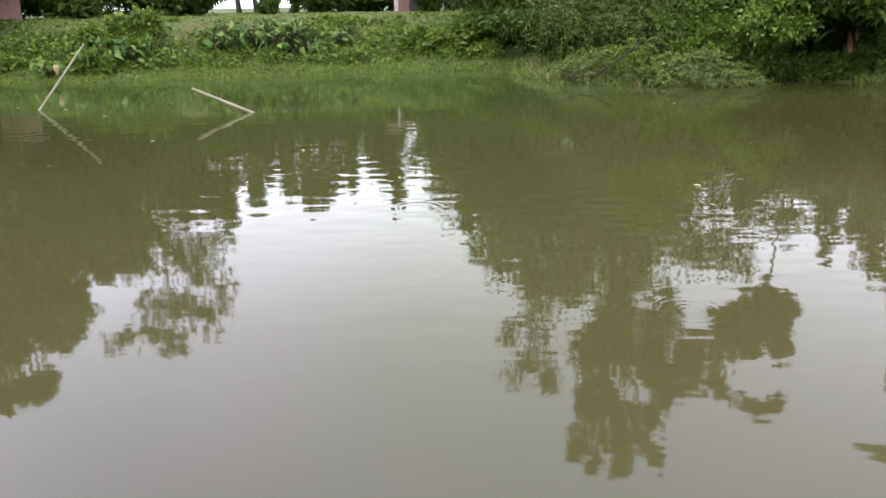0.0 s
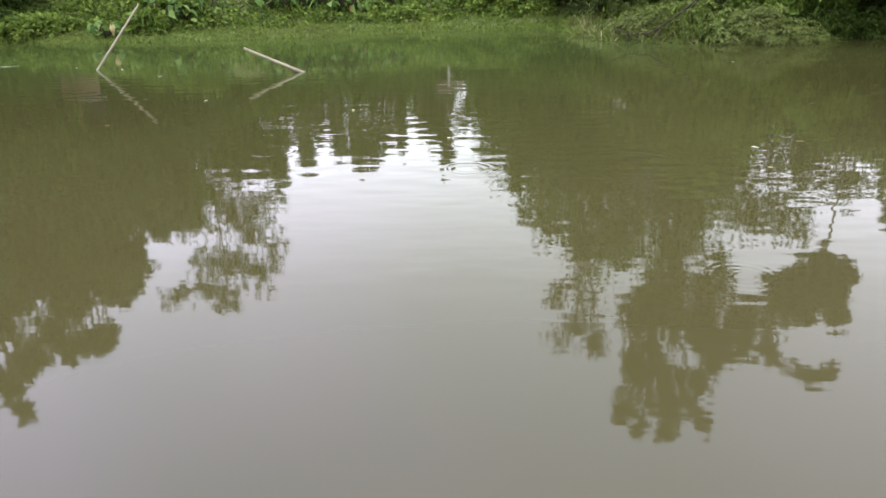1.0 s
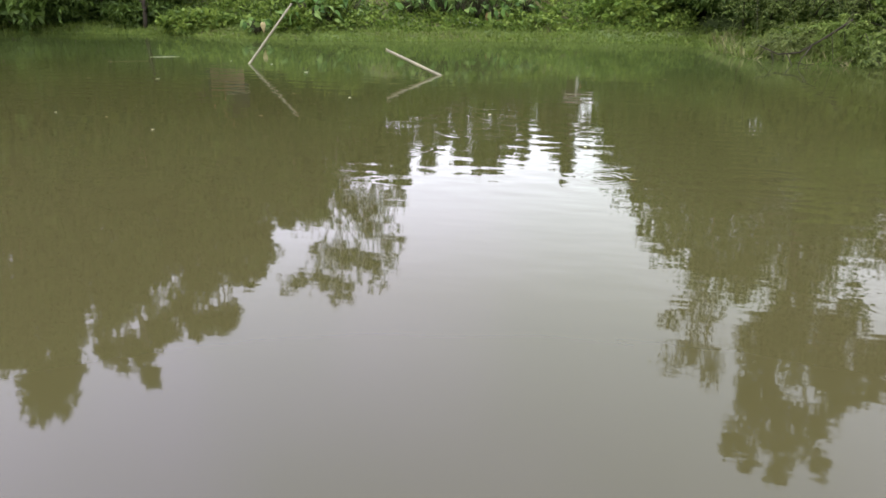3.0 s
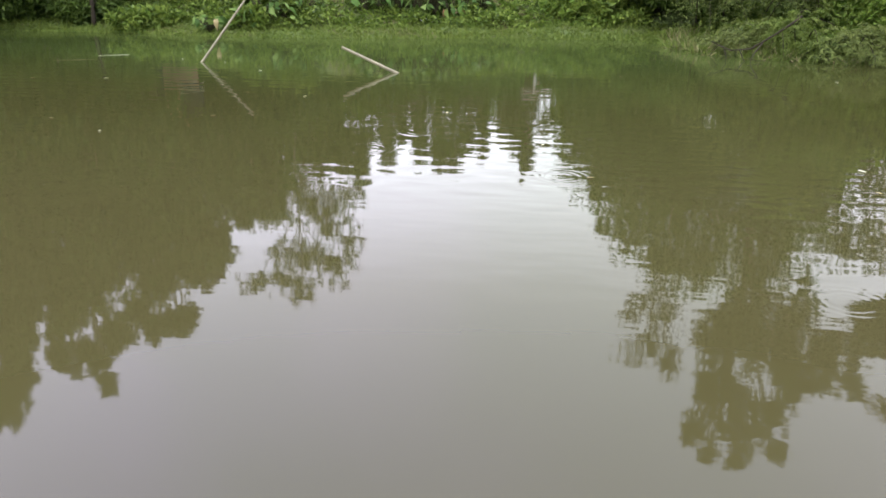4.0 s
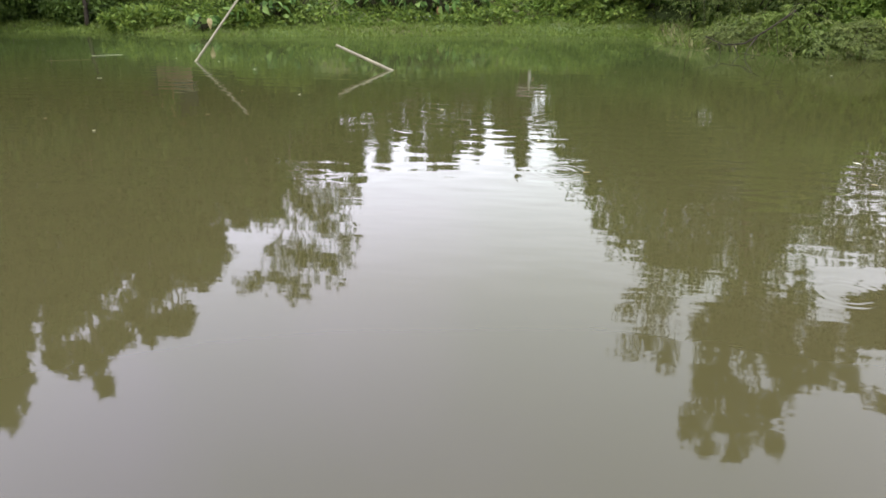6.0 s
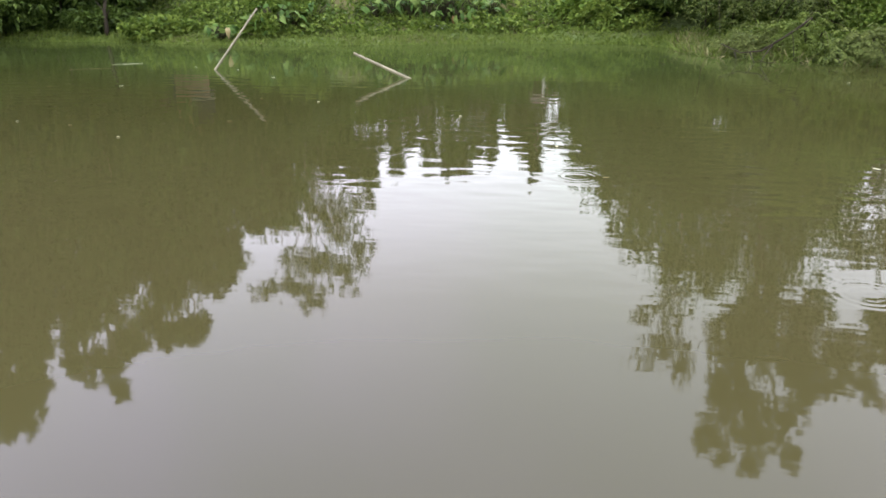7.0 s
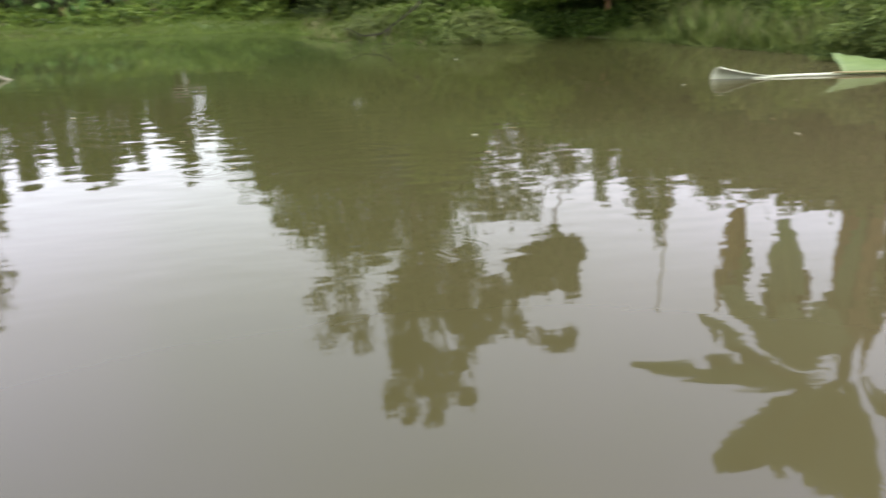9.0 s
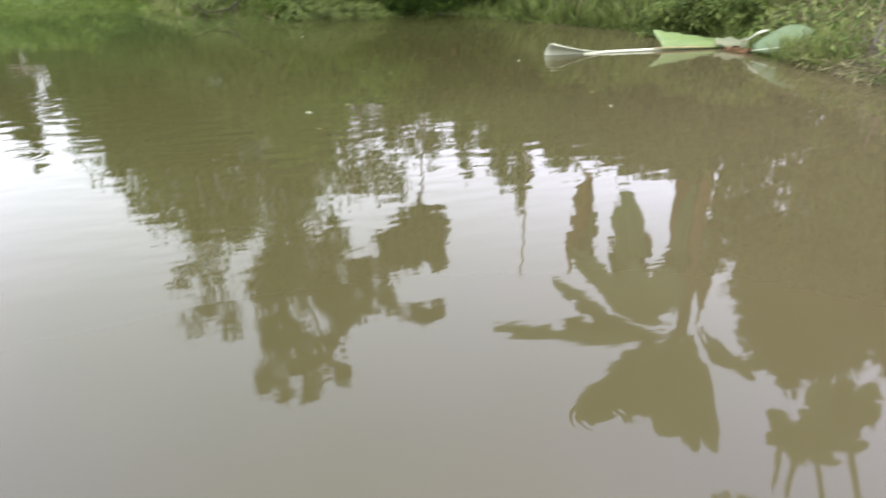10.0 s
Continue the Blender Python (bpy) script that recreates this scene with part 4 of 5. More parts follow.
def banana(seed, az, d, crown, leaves, label, stem_r=0.13, reach=0.0):
    """crown: degrees to the left and mirrored height of the stem's head. leaves: foot and tip of each in the same degrees, width and bow in metres, 1 if withered."""
    rng = np.random.default_rng(seed)
    foot = on_ground(az, d)
    ob = thing("banana_plant", foot, label, "banana plant", "banana plants")
    away = np.array([-math.sin(radians(az)), math.cos(radians(az)), 0])
    head = np.array(spot(crown[0], d, raised(crown[1], d)) - foot)
    stem = bent((0, 0, 0), head, 0, rng, 8, 0.02)
    part_of(ob, "stem", mesh_tubes("stem", [tube(stem, np.linspace(stem_r, stem_r * 0.55, 8), 10)], M_STEM))
    for a0, e0, a1, e1, width, bow, dry in leaves:
        d1 = d - reach + rng.uniform(-0.7, 0.7) * (0.2 if reach else 1.0)
        pts = arc(np.array(spot(a0, d, raised(e0, d)) - foot), np.array(spot(a1, d1, raised(e1, d1)) - foot), bow)
        v, f, rib = banana_blade(rng, pts, width, away + rng.normal(size=3) * 0.18)
        lob = part_of(ob, "leaf", mesh_np("leaf", v, f, M_BROWNLEAF if dry else M_BANANA, True), "withered brown leaf" if dry else "")
        part_of(lob, "midrib", mesh_tubes("midrib", [rib], M_BROWNLEAF if dry else M_BANANA))
    return ob


banana(501, -45.3, 21, (-45.4, 27.4), [
    (-45.2, 27.6, -29.9, 28.6, 0.62, 0.05, 0), (-44.2, 27.2, -34.7, 24.7, 0.75, 0.35, 0), (-44.6, 26.6, -36.1, 22.3, 0.7, 0.3, 0), (-42.6, 27.4, -35.6, 27.6, 0.5, 0.1, 0), (-43.8, 26.0, -39.1, 21.2, 0.8, 0.3, 0), (-44.2, 25.2, -40.5, 23.0, 0.8, 0.3, 0),
    (-45.2, 25.2, -42.7, 22.6, 0.8, 0.2, 0), (-36.0, 24.0, -36.8, 16.4, 0.52, 0.0, 1), (-37.2, 24.0, -37.5, 19.0, 0.4, 0.0, 0), (-41.6, 25.2, -39.7, 17.2, 0.75, 0.0, 0), (-41.6, 25.0, -41.3, 20.2, 0.6, 0.0, 1), (-43.8, 25.4, -43.7, 21.2, 0.5, 0.0, 0),
    (-45.2, 26.6, -44.3, 14.5, 0.8, 0.0, 1), (-44.6, 26.0, -44.8, 16.5, 0.55, 0.0, 0), (-45.5, 26.6, -45.6, 15.0, 0.35, 0.0, 1), (-45.0, 27.2, -37.6, 34.9, 1.05, 0.1, 0), (-45.4, 27.2, -41.8, 34.2, 1.15, 0.0, 0), (-45.8, 27.2, -45.2, 34.6, 1.15, 0.0, 0),
    (-46.0, 27.2, -47.8, 35.2, 0.95, 0.0, 0), (-46.2, 27.2, -49.2, 34.8, 0.7, 0.0, 0), (-46.6, 26.8, -52.5, 28.0, 0.45, 0.45, 0), (-46.8, 26.6, -51.4, 29.4, 0.34, 0.05, 0), (-46.4, 26.4, -46.6, 14.8, 0.4, 0.0, 1)],
       "tall banana plant with broad ragged leaves on the side bank", 0.24)
banana(503, -55.0, 23, (-56.0, 33.0), [
    (-56, 30.5, -52.4, 31.2, 0.75, 0.5, 0), (-56, 31.0, -53.0, 33.4, 0.70, 0.2, 0), (-56, 31.0, -55.4, 34.2, 0.9, 0.0, 0), (-56, 31.0, -57.6, 33.6, 0.9, 0.0, 0), (-56, 30.5, -59.9, 31.6, 0.65, 0.4, 0), (-56, 29.5, -59.2, 29.6, 0.7, 0.3, 0),
    (-53.8, 32.4, -54.2, 36.4, 0.15, 0.0, 0), (-55.2, 33.0, -55.2, 36.6, 0.17, 0.0, 0), (-56.6, 33.0, -58.2, 36.6, 0.16, 0.0, 0), (-58.2, 31.2, -60.8, 36.2, 0.17, 0.0, 0), (-57.0, 33.0, -57.6, 27.6, 0.95, 0.0, 0), (-58.8, 31.4, -59.0, 27.4, 0.75, 0.0, 0), (-55.6, 32.4, -56.2, 28.0, 0.8, 0.0, 0), (-57.4, 36.2, -49.6, 38.0, 0.55, 0.25, 0)],
       "tall banana plant with narrow upright leaves on the side bank", 0.15)
cove_az, cove_d = -26.4, 22.0
banana(504, cove_az, cove_d, (cove_az, 8.2), [
    (-25.1, 8.35, -24.0, 8.3, 0.10, 0.05, 0), (-26.0, 8.2, -26.2, 7.7, 0.12, 0.02, 1), (-26.4, 8.5, -26.5, 8.4, 0.10, 0.02, 1), (-26.4, 8.6, -28.4, 10.0, 0.13, 0.12, 0)],
       "young banana plant with withered orange-brown leaves in the shaded cove", 0.07, reach=1.5)

# ---- bamboo poles in the water ----
def bamboo_pole(name, a, b, radius, label):
    a, b = np.array(a), np.array(b)
    n = 13
    pts, rad = [], []
    length = np.linalg.norm(b - a)
    for k in range(n):
        base = a + (b - a) * k / n
        for dt, rr in ((0.0, 1.0), (0.10, 1.0), (0.5, 0.94), (0.88, 1.0), (0.94, 1.14)):
            pts.append(base + (b - a) / n * dt)
            rad.append(radius * rr * (1 - 0.25 * k / n))
    ob = new(name, mesh_tubes(name, [tube(pts, rad, 9)], M_BAMBOO))
    return tagged(ob, label, "bamboo pole", "bamboo poles")


foot_a, foot_b = spot(28.87, 18.6), spot(15.2, 16.0)
top_a, top_b = spot(25.6, 18.95, seen_z(-2.05, 18.95)), spot(19.13, 16.2, seen_z(-5.27, 16.2))
for foot, top, r, lab in ((foot_a, top_a, 0.028, "weathered bamboo pole stuck slanting in the pond"), (foot_b, top_b, 0.035, "pale bamboo pole lying low out of the water")):
    down = foot + (foot - top).normalized() * 0.9
    bamboo_pole("bamboo_pole", down, top, r, lab)
tall = on_ground(-31.4, 31)
bamboo_pole("bamboo_pole", tall, Vector((*spot(-31.4, 31).xy, raised(24.9, 31))), 0.045, "tall thin bare bamboo pole above the bushes")

bare_trunk = thing("bare_trunk", on_ground(35.4, 29.6, 0.1), "short dark dead trunk standing at the foot of the far bank", "tree trunk")
part_of(bare_trunk, "trunk", mesh_tubes("trunk", [tube([(0, 0, 0), (0.05, 0, 0.4), (0.02, 0.05, 0.8), (0.10, 0.1, 1.25)], [0.08, 0.062, 0.055, 0.035], 9)], M_TWIG))
for k, (tz, tx, ty) in enumerate([(0.5, 0.25, -0.1), (0.75, -0.3, 0.1), (1.0, 0.2, 0.1)]):
    part_of(bare_trunk, "limb", mesh_tubes("limb", [tube([(0.04, 0.05, tz), (0.04 + tx * 0.5, ty * 0.5, tz + 0.2), (0.04 + tx, ty, tz + 0.35)], [0.025, 0.018, 0.009], 6)], M_TWIG))

# ---- ground cover ----
def scatter(rng, n, s_lo, s_hi, box=(-24.5, 12.8, 5.0, 28.0)):
    """n random places on land between two distances from the shoreline."""
    out, have = [], 0
    while have < n:
        p = np.stack([rng.uniform(box[0], box[1], n * 3), rng.uniform(box[2], box[3], n * 3)], -1)
        s = inland(p[:, 0], p[:, 1])
        p = p[(s > s_lo) & (s < s_hi)]
        out.append(p)
        have += len(p)
    p = np.concatenate(out)[:n]
    return np.column_stack([p, ground_z(p[:, 0], p[:, 1])])


def azimuth(p):
    return np.degrees(np.arctan2(-p[:, 0], p[:, 1]))


def bare(p):
    """How bare the soil is: worn patches on the slope and the side bank's brown mound."""
    az, d = azimuth(p), np.hypot(p[:, 0], p[:, 1]) / SCALE
    k = np.exp(-((az - 19.6) / 1.3) ** 2 - ((d - 27.6) / 1.3) ** 2) + np.exp(-((az - 6.0) / 1.3) ** 2 - ((d - 28.2) / 1.3) ** 2)
    # the last two terms clear the cove and the hollow to darken them
    return 0.55 * k + 0.9 * (az < -50) + 1.0 * ((az < -20.8) & (az > -27.6) & (d > 22)) + 0.9 * ((az < -3.2) & (az > -6.6) & (d > 24.3))


def blades(name, rng, at, tall_lo, tall_hi, wide, mat, label, lay=0.45):
    n = len(at)
    axis = rng.normal(size=(n, 3)) * lay + np.array([0, 0, 1.0])
    ln = rng.uniform(tall_lo, tall_hi, n)
    v, f = leaf_quads(rng, at - np.array([0, 0, 0.02]), axis, ln, wide * rng.uniform(0.7, 1.3, n), fold=0.25)
    return tagged(new(name, mesh_np(name, v, f, mat)), label, "grass", kind="stuff")


rng_g = np.random.default_rng(5)
shelf = scatter(rng_g, 90000, -0.22, 1.35)
shelf = shelf[(azimuth(shelf) > -8) & (rng_g.random(len(shelf)) > 0.5 * np.clip(lumps(shelf[:, 0] * 1.4, shelf[:, 1] * 1.4) * 9, 0, 1))]
shelf[:, 2] = np.maximum(shelf[:, 2], -0.02)
blades("grass", rng_g, shelf, 0.06, 0.17, 0.024, M_GRASS, "matted light green grass along the water's edge", 1.1)
crest = scatter(rng_g, 44000, 2.2, 7.5)
crest = crest[rng_g.random(len(crest)) > np.clip(bare(crest) * 1.2, 0, 0.93)]
blades("bank_grass", rng_g, crest, 0.04, 0.13, 0.025, M_CREST, "short trampled grass on the bank's top")
side_at = scatter(rng_g, 30000, -0.15, 3.2, (8.0, 14.5, 6.5, 20.0))
side_at = side_at[bare(side_at) < 0.9]
blades("bank_side_grass", rng_g, side_at, 0.12, 0.42, 0.020, M_FERN, "rough grass on the side bank", 0.8)

tall_at = scatter(rng_g, 9000, -0.12, 0.9, (8.0, 16.5, 8.0, 21.5))
tall_at = tall_at[(azimuth(tall_at) > -46.0) & (azimuth(tall_at) < -30.5) & (lumps(tall_at[:, 0] * 2.1, tall_at[:, 1] * 2.3) > -0.03)]
blades("tall_grass", rng_g, tall_at, 0.35, 0.95, 0.026, M_FERN, "tall rank grass hanging over the side bank's edge", 0.42)
reed_at = tall_at[::9] + np.array([0.0, 0.0, 0.05])
blades("pale_reeds", rng_g, reed_at, 0.5, 1.0, 0.018, M_STRAW, "pale dry stems among the tall grass", 0.35)

point_at = scatter(rng_g, 15000, -0.45, 0.9, (1.4, 6.2, 15.8, 20.6))
tuft = np.sin(point_at[:, 0] * 5.1 + 1.3 * np.sin(point_at[:, 1] * 3.7)) * np.sin(point_at[:, 1] * 4.3 + point_at[:, 0] * 1.9)
point_at = point_at[rng_g.random(len(point_at)) < np.clip(tuft + 0.15, 0.02, 0.9)]
point_at[:, 2] = np.maximum(point_at[:, 2], -0.02)
blades("point_grass", rng_g, point_at, 0.12, 0.36, 0.018, M_GRASS, "long pale green grass drooping round the shrubs on the point", 1.0)
blades("point_straw", rng_g, point_at[::6] + np.array([0.0, -0.15, 0.02]), 0.15, 0.45, 0.016, M_STRAW, "dead straw hanging into the water below the shrubs", 1.0)
near_at = scatter(rng_g, 9000, 0.05, 3.5, (-5.0, 5.0, -2.6, 0.9))
blades("near_grass", rng_g, near_at, 0.05, 0.16, 0.02, M_CREST, "short grass on the near bank")

weeds = scatter(rng_g, 90000, 1.0, 3.9)
w_in = inland(weeds[:, 0], weeds[:, 1])
thin = np.clip((w_in - 2.3) / 0.9, 0, 1) * 0.85 * (azimuth(weeds) > -2) * (lumps(weeds[:, 0] * 0.5, weeds[:, 1] * 0.6 + 2) < 0.025)
weeds = weeds[rng_g.random(len(weeds)) > np.clip(bare(weeds) * 1.1 + thin, 0, 0.96)]
hump = np.interp(inland(weeds[:, 0], weeds[:, 1]), [1.0, 2.3, 3.2], [1.0, 0.8, 0.12]) * np.clip(0.13 + lumps(weeds[:, 0] * 0.8 + 3, weeds[:, 1] * 0.9) * 4.0, 0.0, 0.55)
weeds[:, 2] += hump * rng_g.uniform(0.1, 1.0, len(weeds))
w_axis = rng_g.normal(size=(len(weeds), 3)) * 0.7 + np.array([0, -0.5, 0.05])
w_len = rng_g.uniform(0.07, 0.17, len(weeds))
# same weeds, but under the trees their shade is painted as a darker leaf
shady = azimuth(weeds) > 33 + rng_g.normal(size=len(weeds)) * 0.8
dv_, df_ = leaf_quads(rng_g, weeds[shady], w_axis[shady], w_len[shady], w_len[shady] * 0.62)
tagged(new("dark_creeper", mesh_np("dark_creeper", dv_, df_, M_TREE)), "creeping weeds of the far bank, the trees' shade put into a darker leaf colour", "creeper", kind="stuff")
wv_, wf_ = leaf_quads(rng_g, weeds[~shady], w_axis[~shady], w_len[~shady], w_len[~shady] * 0.62)
tagged(new("creeping_weeds", mesh_np("creeping_weeds", wv_, wf_, M_WEED)), "tangled green creeping weeds covering the bank slope", "weeds", kind="stuff")

mound_u, mound_v = np.meshgrid(np.linspace(0, 1, 34), np.linspace(0, 2 * np.pi, 49))
mound_r = 1.0 + 0.12 * np.sin(mound_v * 3 + 1) + 0.08 * np.sin(mound_v * 7)
mx, my = 11.2 + 1.5 * mound_u * np.cos(mound_v) * mound_r, 6.6 + 2.6 * mound_u * np.sin(mound_v) * mound_r
mz = ground_z(mx, my) + 0.32 * (1 - mound_u ** 2) + 0.06 * np.sin(mx * 9) * np.sin(my * 8) - 0.04
mi = np.arange(mx.size).reshape(mx.shape)
tagged(new("soil_mound", mesh_np("soil_mound", np.stack([mx, my, mz], -1), np.stack([mi[:-1, :-1], mi[:-1, 1:], mi[1:, 1:], mi[1:, :-1]], -1).reshape(-1, 4), M_SOIL, True)), "mound of bare reddish brown soil on the side bank", "soil", kind="stuff")
# dry vines and straw over the brown mound on the side bank
straw_at = scatter(rng_g, 3600, -0.1, 2.6, (9.0, 14.0, 4.5, 11.5))
straw_at = straw_at[(azimuth(straw_at) < -48.5) & (np.hypot(straw_at[:, 0] - 10.2, straw_at[:, 1] - 8.6) > 0.5)]
straw_at[:, 2] += rng_g.uniform(0, 0.5, len(straw_at)) ** 1.5
s_axis = rng_g.normal(size=(len(straw_at), 3)) * np.array([1, 1, 0.8]) + np.array([0, 0, 0.25])
sv, sf = leaf_quads(rng_g, straw_at, s_axis, rng_g.uniform(0.2, 0.6, len(straw_at)), 0.012, fold=0.3)
tagged(new("dry_vines", mesh_np("dry_vines", sv, sf, M_STRAW)), "tangle of dry straw-coloured vines on brown soil", "dry vines", kind="stuff")
fringe = scatter(rng_g, 1700, -0.16, 0.42, (9.0, 14.0, 4.5, 10.6))
fringe = fringe[(azimuth(fringe) < -49.5) & (np.hypot(fringe[:, 0] - 10.2, fringe[:, 1] - 8.6) > 0.55)]
fringe[:, 2] = np.maximum(fringe[:, 2], 0.0) + rng_g.uniform(0.02, 0.16, len(fringe))
gv, gf = leaf_quads(rng_g, fringe, rng_g.normal(size=(len(fringe), 3)) * np.array([0.8, 0.8, 0.4]) + np.array([-0.5, -0.2, -0.12]), rng_g.uniform(0.12, 0.36, len(fringe)), 0.017, fold=0.3)
tagged(new("hanging_straw", mesh_np("hanging_straw", gv, gf, M_STRAW)), "dry straw hanging over the mound's foot into the water", "dry straw", kind="stuff")
stem_at = scatter(rng_g, 1500, -0.05, 2.0, (9.0, 14.0, 4.5, 11.5))
stem_at = stem_at[(azimuth(stem_at) < -48.5) & (np.hypot(stem_at[:, 0] - 10.2, stem_at[:, 1] - 8.6) > 0.7)][::2]
blades("dry_stems", rng_g, stem_at, 0.35, 0.85, 0.020, M_STRAW, "upright dry weed stems on the brown mound", 0.3)
vine_at = scatter(rng_g, 6500, -0.1, 2.6, (9.0, 14.0, 4.5, 12.5))
vine_at = vine_at[(rng_g.random(len(vine_at)) > np.clip((-51 - azimuth(vine_at)) / 8, 0, 0.6)) & (azimuth(vine_at) < -47.5) & (np.hypot(vine_at[:, 0] - 10.2, vine_at[:, 1] - 8.6) > 0.6)]
vine_at[:, 2] += rng_g.uniform(0, 0.45, len(vine_at))
vv, vf = leaf_quads(rng_g, vine_at, rng_g.normal(size=(len(vine_at), 3)), rng_g.uniform(0.08, 0.20, len(vine_at)), 0.06)
tagged(new("vine_leaves", mesh_np("vine_leaves", vv, vf, M_FERN)), "olive vine leaves among dry stems", "vines", kind="stuff")

tuft_at = scatter(rng_g, 2600, -0.08, 0.9, (9.6, 11.2, 7.3, 8.5))
blades("bank_tuft", rng_g, tuft_at, 0.2, 0.55, 0.016, M_CREST, "olive tuft of fine grass beside the leaning leaf", 0.5)
for k in range(9):
    dead = scatter(rng_g, 1, 0.15, 1.3, (9.4, 11.8, 5.4, 7.6))[0]
    lean_x, lean_y, tall_k = rng_g.normal() * 0.12, rng_g.normal() * 0.12, rng_g.uniform(0.5, 0.95)
    stalk = thing("dead_stalk", Vector(dead), "bare greyish dead stalk standing on the soil mound", "dead stalk", "dead stalks")
    part_of(stalk, "stem", mesh_tubes("stem", [tube([(0, 0, -0.05), (lean_x * 0.4, lean_y * 0.4, tall_k * 0.5), (lean_x, lean_y, tall_k)], [0.020, 0.016, 0.008], 6)], M_BARK))
    for q in range(3):
        z0, az0 = tall_k * rng_g.uniform(0.4, 0.9), rng_g.uniform(0, 6.283)
        part_of(stalk, "twig", mesh_tubes("twig", [tube([(lean_x * z0, lean_y * z0, z0), (lean_x * z0 + math.cos(az0) * 0.18, lean_y * z0 + math.sin(az0) * 0.18, z0 + 0.16)], [0.008, 0.004], 5)], M_BARK))

# ---- the fallen banana leaf at the side bank ----
def sheet(name, rows, mat, thick=0.004):
    """A sheet from rows of points, given a little thickness."""
    r = np.array(rows, float)
    n, k = r.shape[:2]
    bm = bmesh.new()
    vs = [[bm.verts.new(c) for c in row] for row in r]
    for i in range(n - 1):
        for j in range(k - 1):
            bm.faces.new((vs[i][j], vs[i][j + 1], vs[i + 1][j + 1], vs[i + 1][j]))
    for face in bm.faces:
        face.smooth = True
    bmesh.ops.recalc_face_normals(bm, faces=bm.faces)
    bmesh.ops.solidify(bm, geom=bm.faces[:], thickness=thick)
    me = bpy.data.meshes.new(name)
    bm.to_mesh(me)
    bm.free()
    me.materials.append(mat)
    return me


def plan(x, y, z=0.0):
    """A place by the side bank."""
    c, k = math.cos(radians(2.8)), math.sin(radians(2.8))
    return np.array([(x * c + y * k) * 0.79 + 0.11, (y * c - x * k) * 0.79, z])


fallen = thing("fallen_banana_leaf", Vector((0, 0, 0)), "cut banana leaf with a pale flared stalk floating by the bank", "leaf")
stalk_pts = [plan(8.6, 13.02, 0.0), plan(9.2, 13.08, 0.015), plan(10.2, 13.06, 0.02), plan(11.2, 13.05, 0.02), plan(12.3, 13.0, 0.03)]
part_of(fallen, "stalk", mesh_tubes("stalk", [tube(stalk_pts, [0.026, 0.024, 0.022, 0.02, 0.014], 8)], M_PALE))
flare = []
for k in range(8):
    u = k / 7
    c = plan(7.82 + (9.0 - 7.82) * u, 12.9 + 0.16 * u)
    half, rise = 0.05 + 0.17 * (1 - u) ** 1.5, 0.03 + 0.17 * (1 - u) ** 1.4
    flare.append([c + np.array([0, half * math.cos(a), 0.0]) * 1.0 + np.array([0, 0.0, rise * math.sin(a) + 0.004]) for a in np.linspace(-0.4, 1.9, 7)])
part_of(fallen, "sheath", sheet("sheath", flare, M_PALE, 0.008), "pale flared sheath")
half_blade = []
for k in range(15):
    u = k / 14
    c = plan(10.45 + 2.2 * u, 13.0 - 0.12 * u, 0.02)
    h = (0.27 * (1 - u) ** 0.85 + 0.015) * (1 + 0.05 * math.sin(k * 2.1))
    half_blade.append([c + np.array([0.02 * math.sin(j * 1.3), 0.28 * (j / 5) ** 1.3, h * (j / 5) ** 0.9]) for j in range(6)])
part_of(fallen, "blade", sheet("blade", half_blade, M_BLADE))
part_of(fallen, "edge", mesh_tubes("edge", [tube([plan(10.28, 13.03, 0.045), plan(11.2, 12.98, 0.04), plan(11.9, 12.95, 0.03)], [0.014, 0.016, 0.01], 6)], M_YELLOW), "yellowed midrib edge")

ALONG, UPWARD, TOWARDS = np.array([0.68, -0.73, 0]), np.array([0, 0, 1.0]), np.array([-0.73, -0.68, 0])
torn = thing("torn_leaf", Vector((0, 0, 0)), "torn pale leaf scrap lying on the debris", "leaf")
part_of(torn, "blade", sheet("blade", [[plan(11.75, 12.95, 0.05) + ALONG * 0.075 * k - TOWARDS * 0.05 * j + UPWARD * (0.04 * j + 0.025 * math.sin(k * 1.7 + j)) for j in range(4)] for k in range(8)], M_TORN))
curl = thing("curled_leaf", Vector((0, 0, 0)), "pale curled leaf sticking up from the debris", "leaf")
part_of(curl, "blade", sheet("blade", [[plan(12.15, 12.5, 0.16) + ALONG * 0.045 * k + UPWARD * (0.19 * math.sin(k / 8 * 1.5) + 0.03 * math.sin(math.pi * k / 8) * (j - 1)) for j in range(3)] for k in range(9)], M_PALE))
round_leaf = thing("tilted_leaf", Vector((0, 0, 0)), "broad pale green leaf leaning on the bank", "leaf")
rows_r = []
LEAF_FOOT = np.array([9.90, 8.93, 0.08])
for k in range(13):
    u = k / 12
    c = LEAF_FOOT + ALONG * 0.98 * u + UPWARD * 0.12 * u
    w = 0.40 * math.sin(math.pi * (0.04 + 0.9 * u ** 1.15)) ** 0.7
    rows_r.append([c + (UPWARD * 0.85 - TOWARDS * 0.5) * w * v + TOWARDS * 0.3 * w * (1 - v * v) for v in np.linspace(-0.18, 1, 7)])
part_of(round_leaf, "blade", sheet("blade", rows_r, M_DUSTY))
part_of(round_leaf, "midrib", mesh_tubes("midrib", [tube([LEAF_FOOT + TOWARDS * 0.03, LEAF_FOOT + ALONG * 0.49 + UPWARD * 0.10 + TOWARDS * 0.12, LEAF_FOOT + ALONG * 0.95 + UPWARD * 0.16 + TOWARDS * 0.05], [0.012, 0.011, 0.005], 6)], M_PALE))
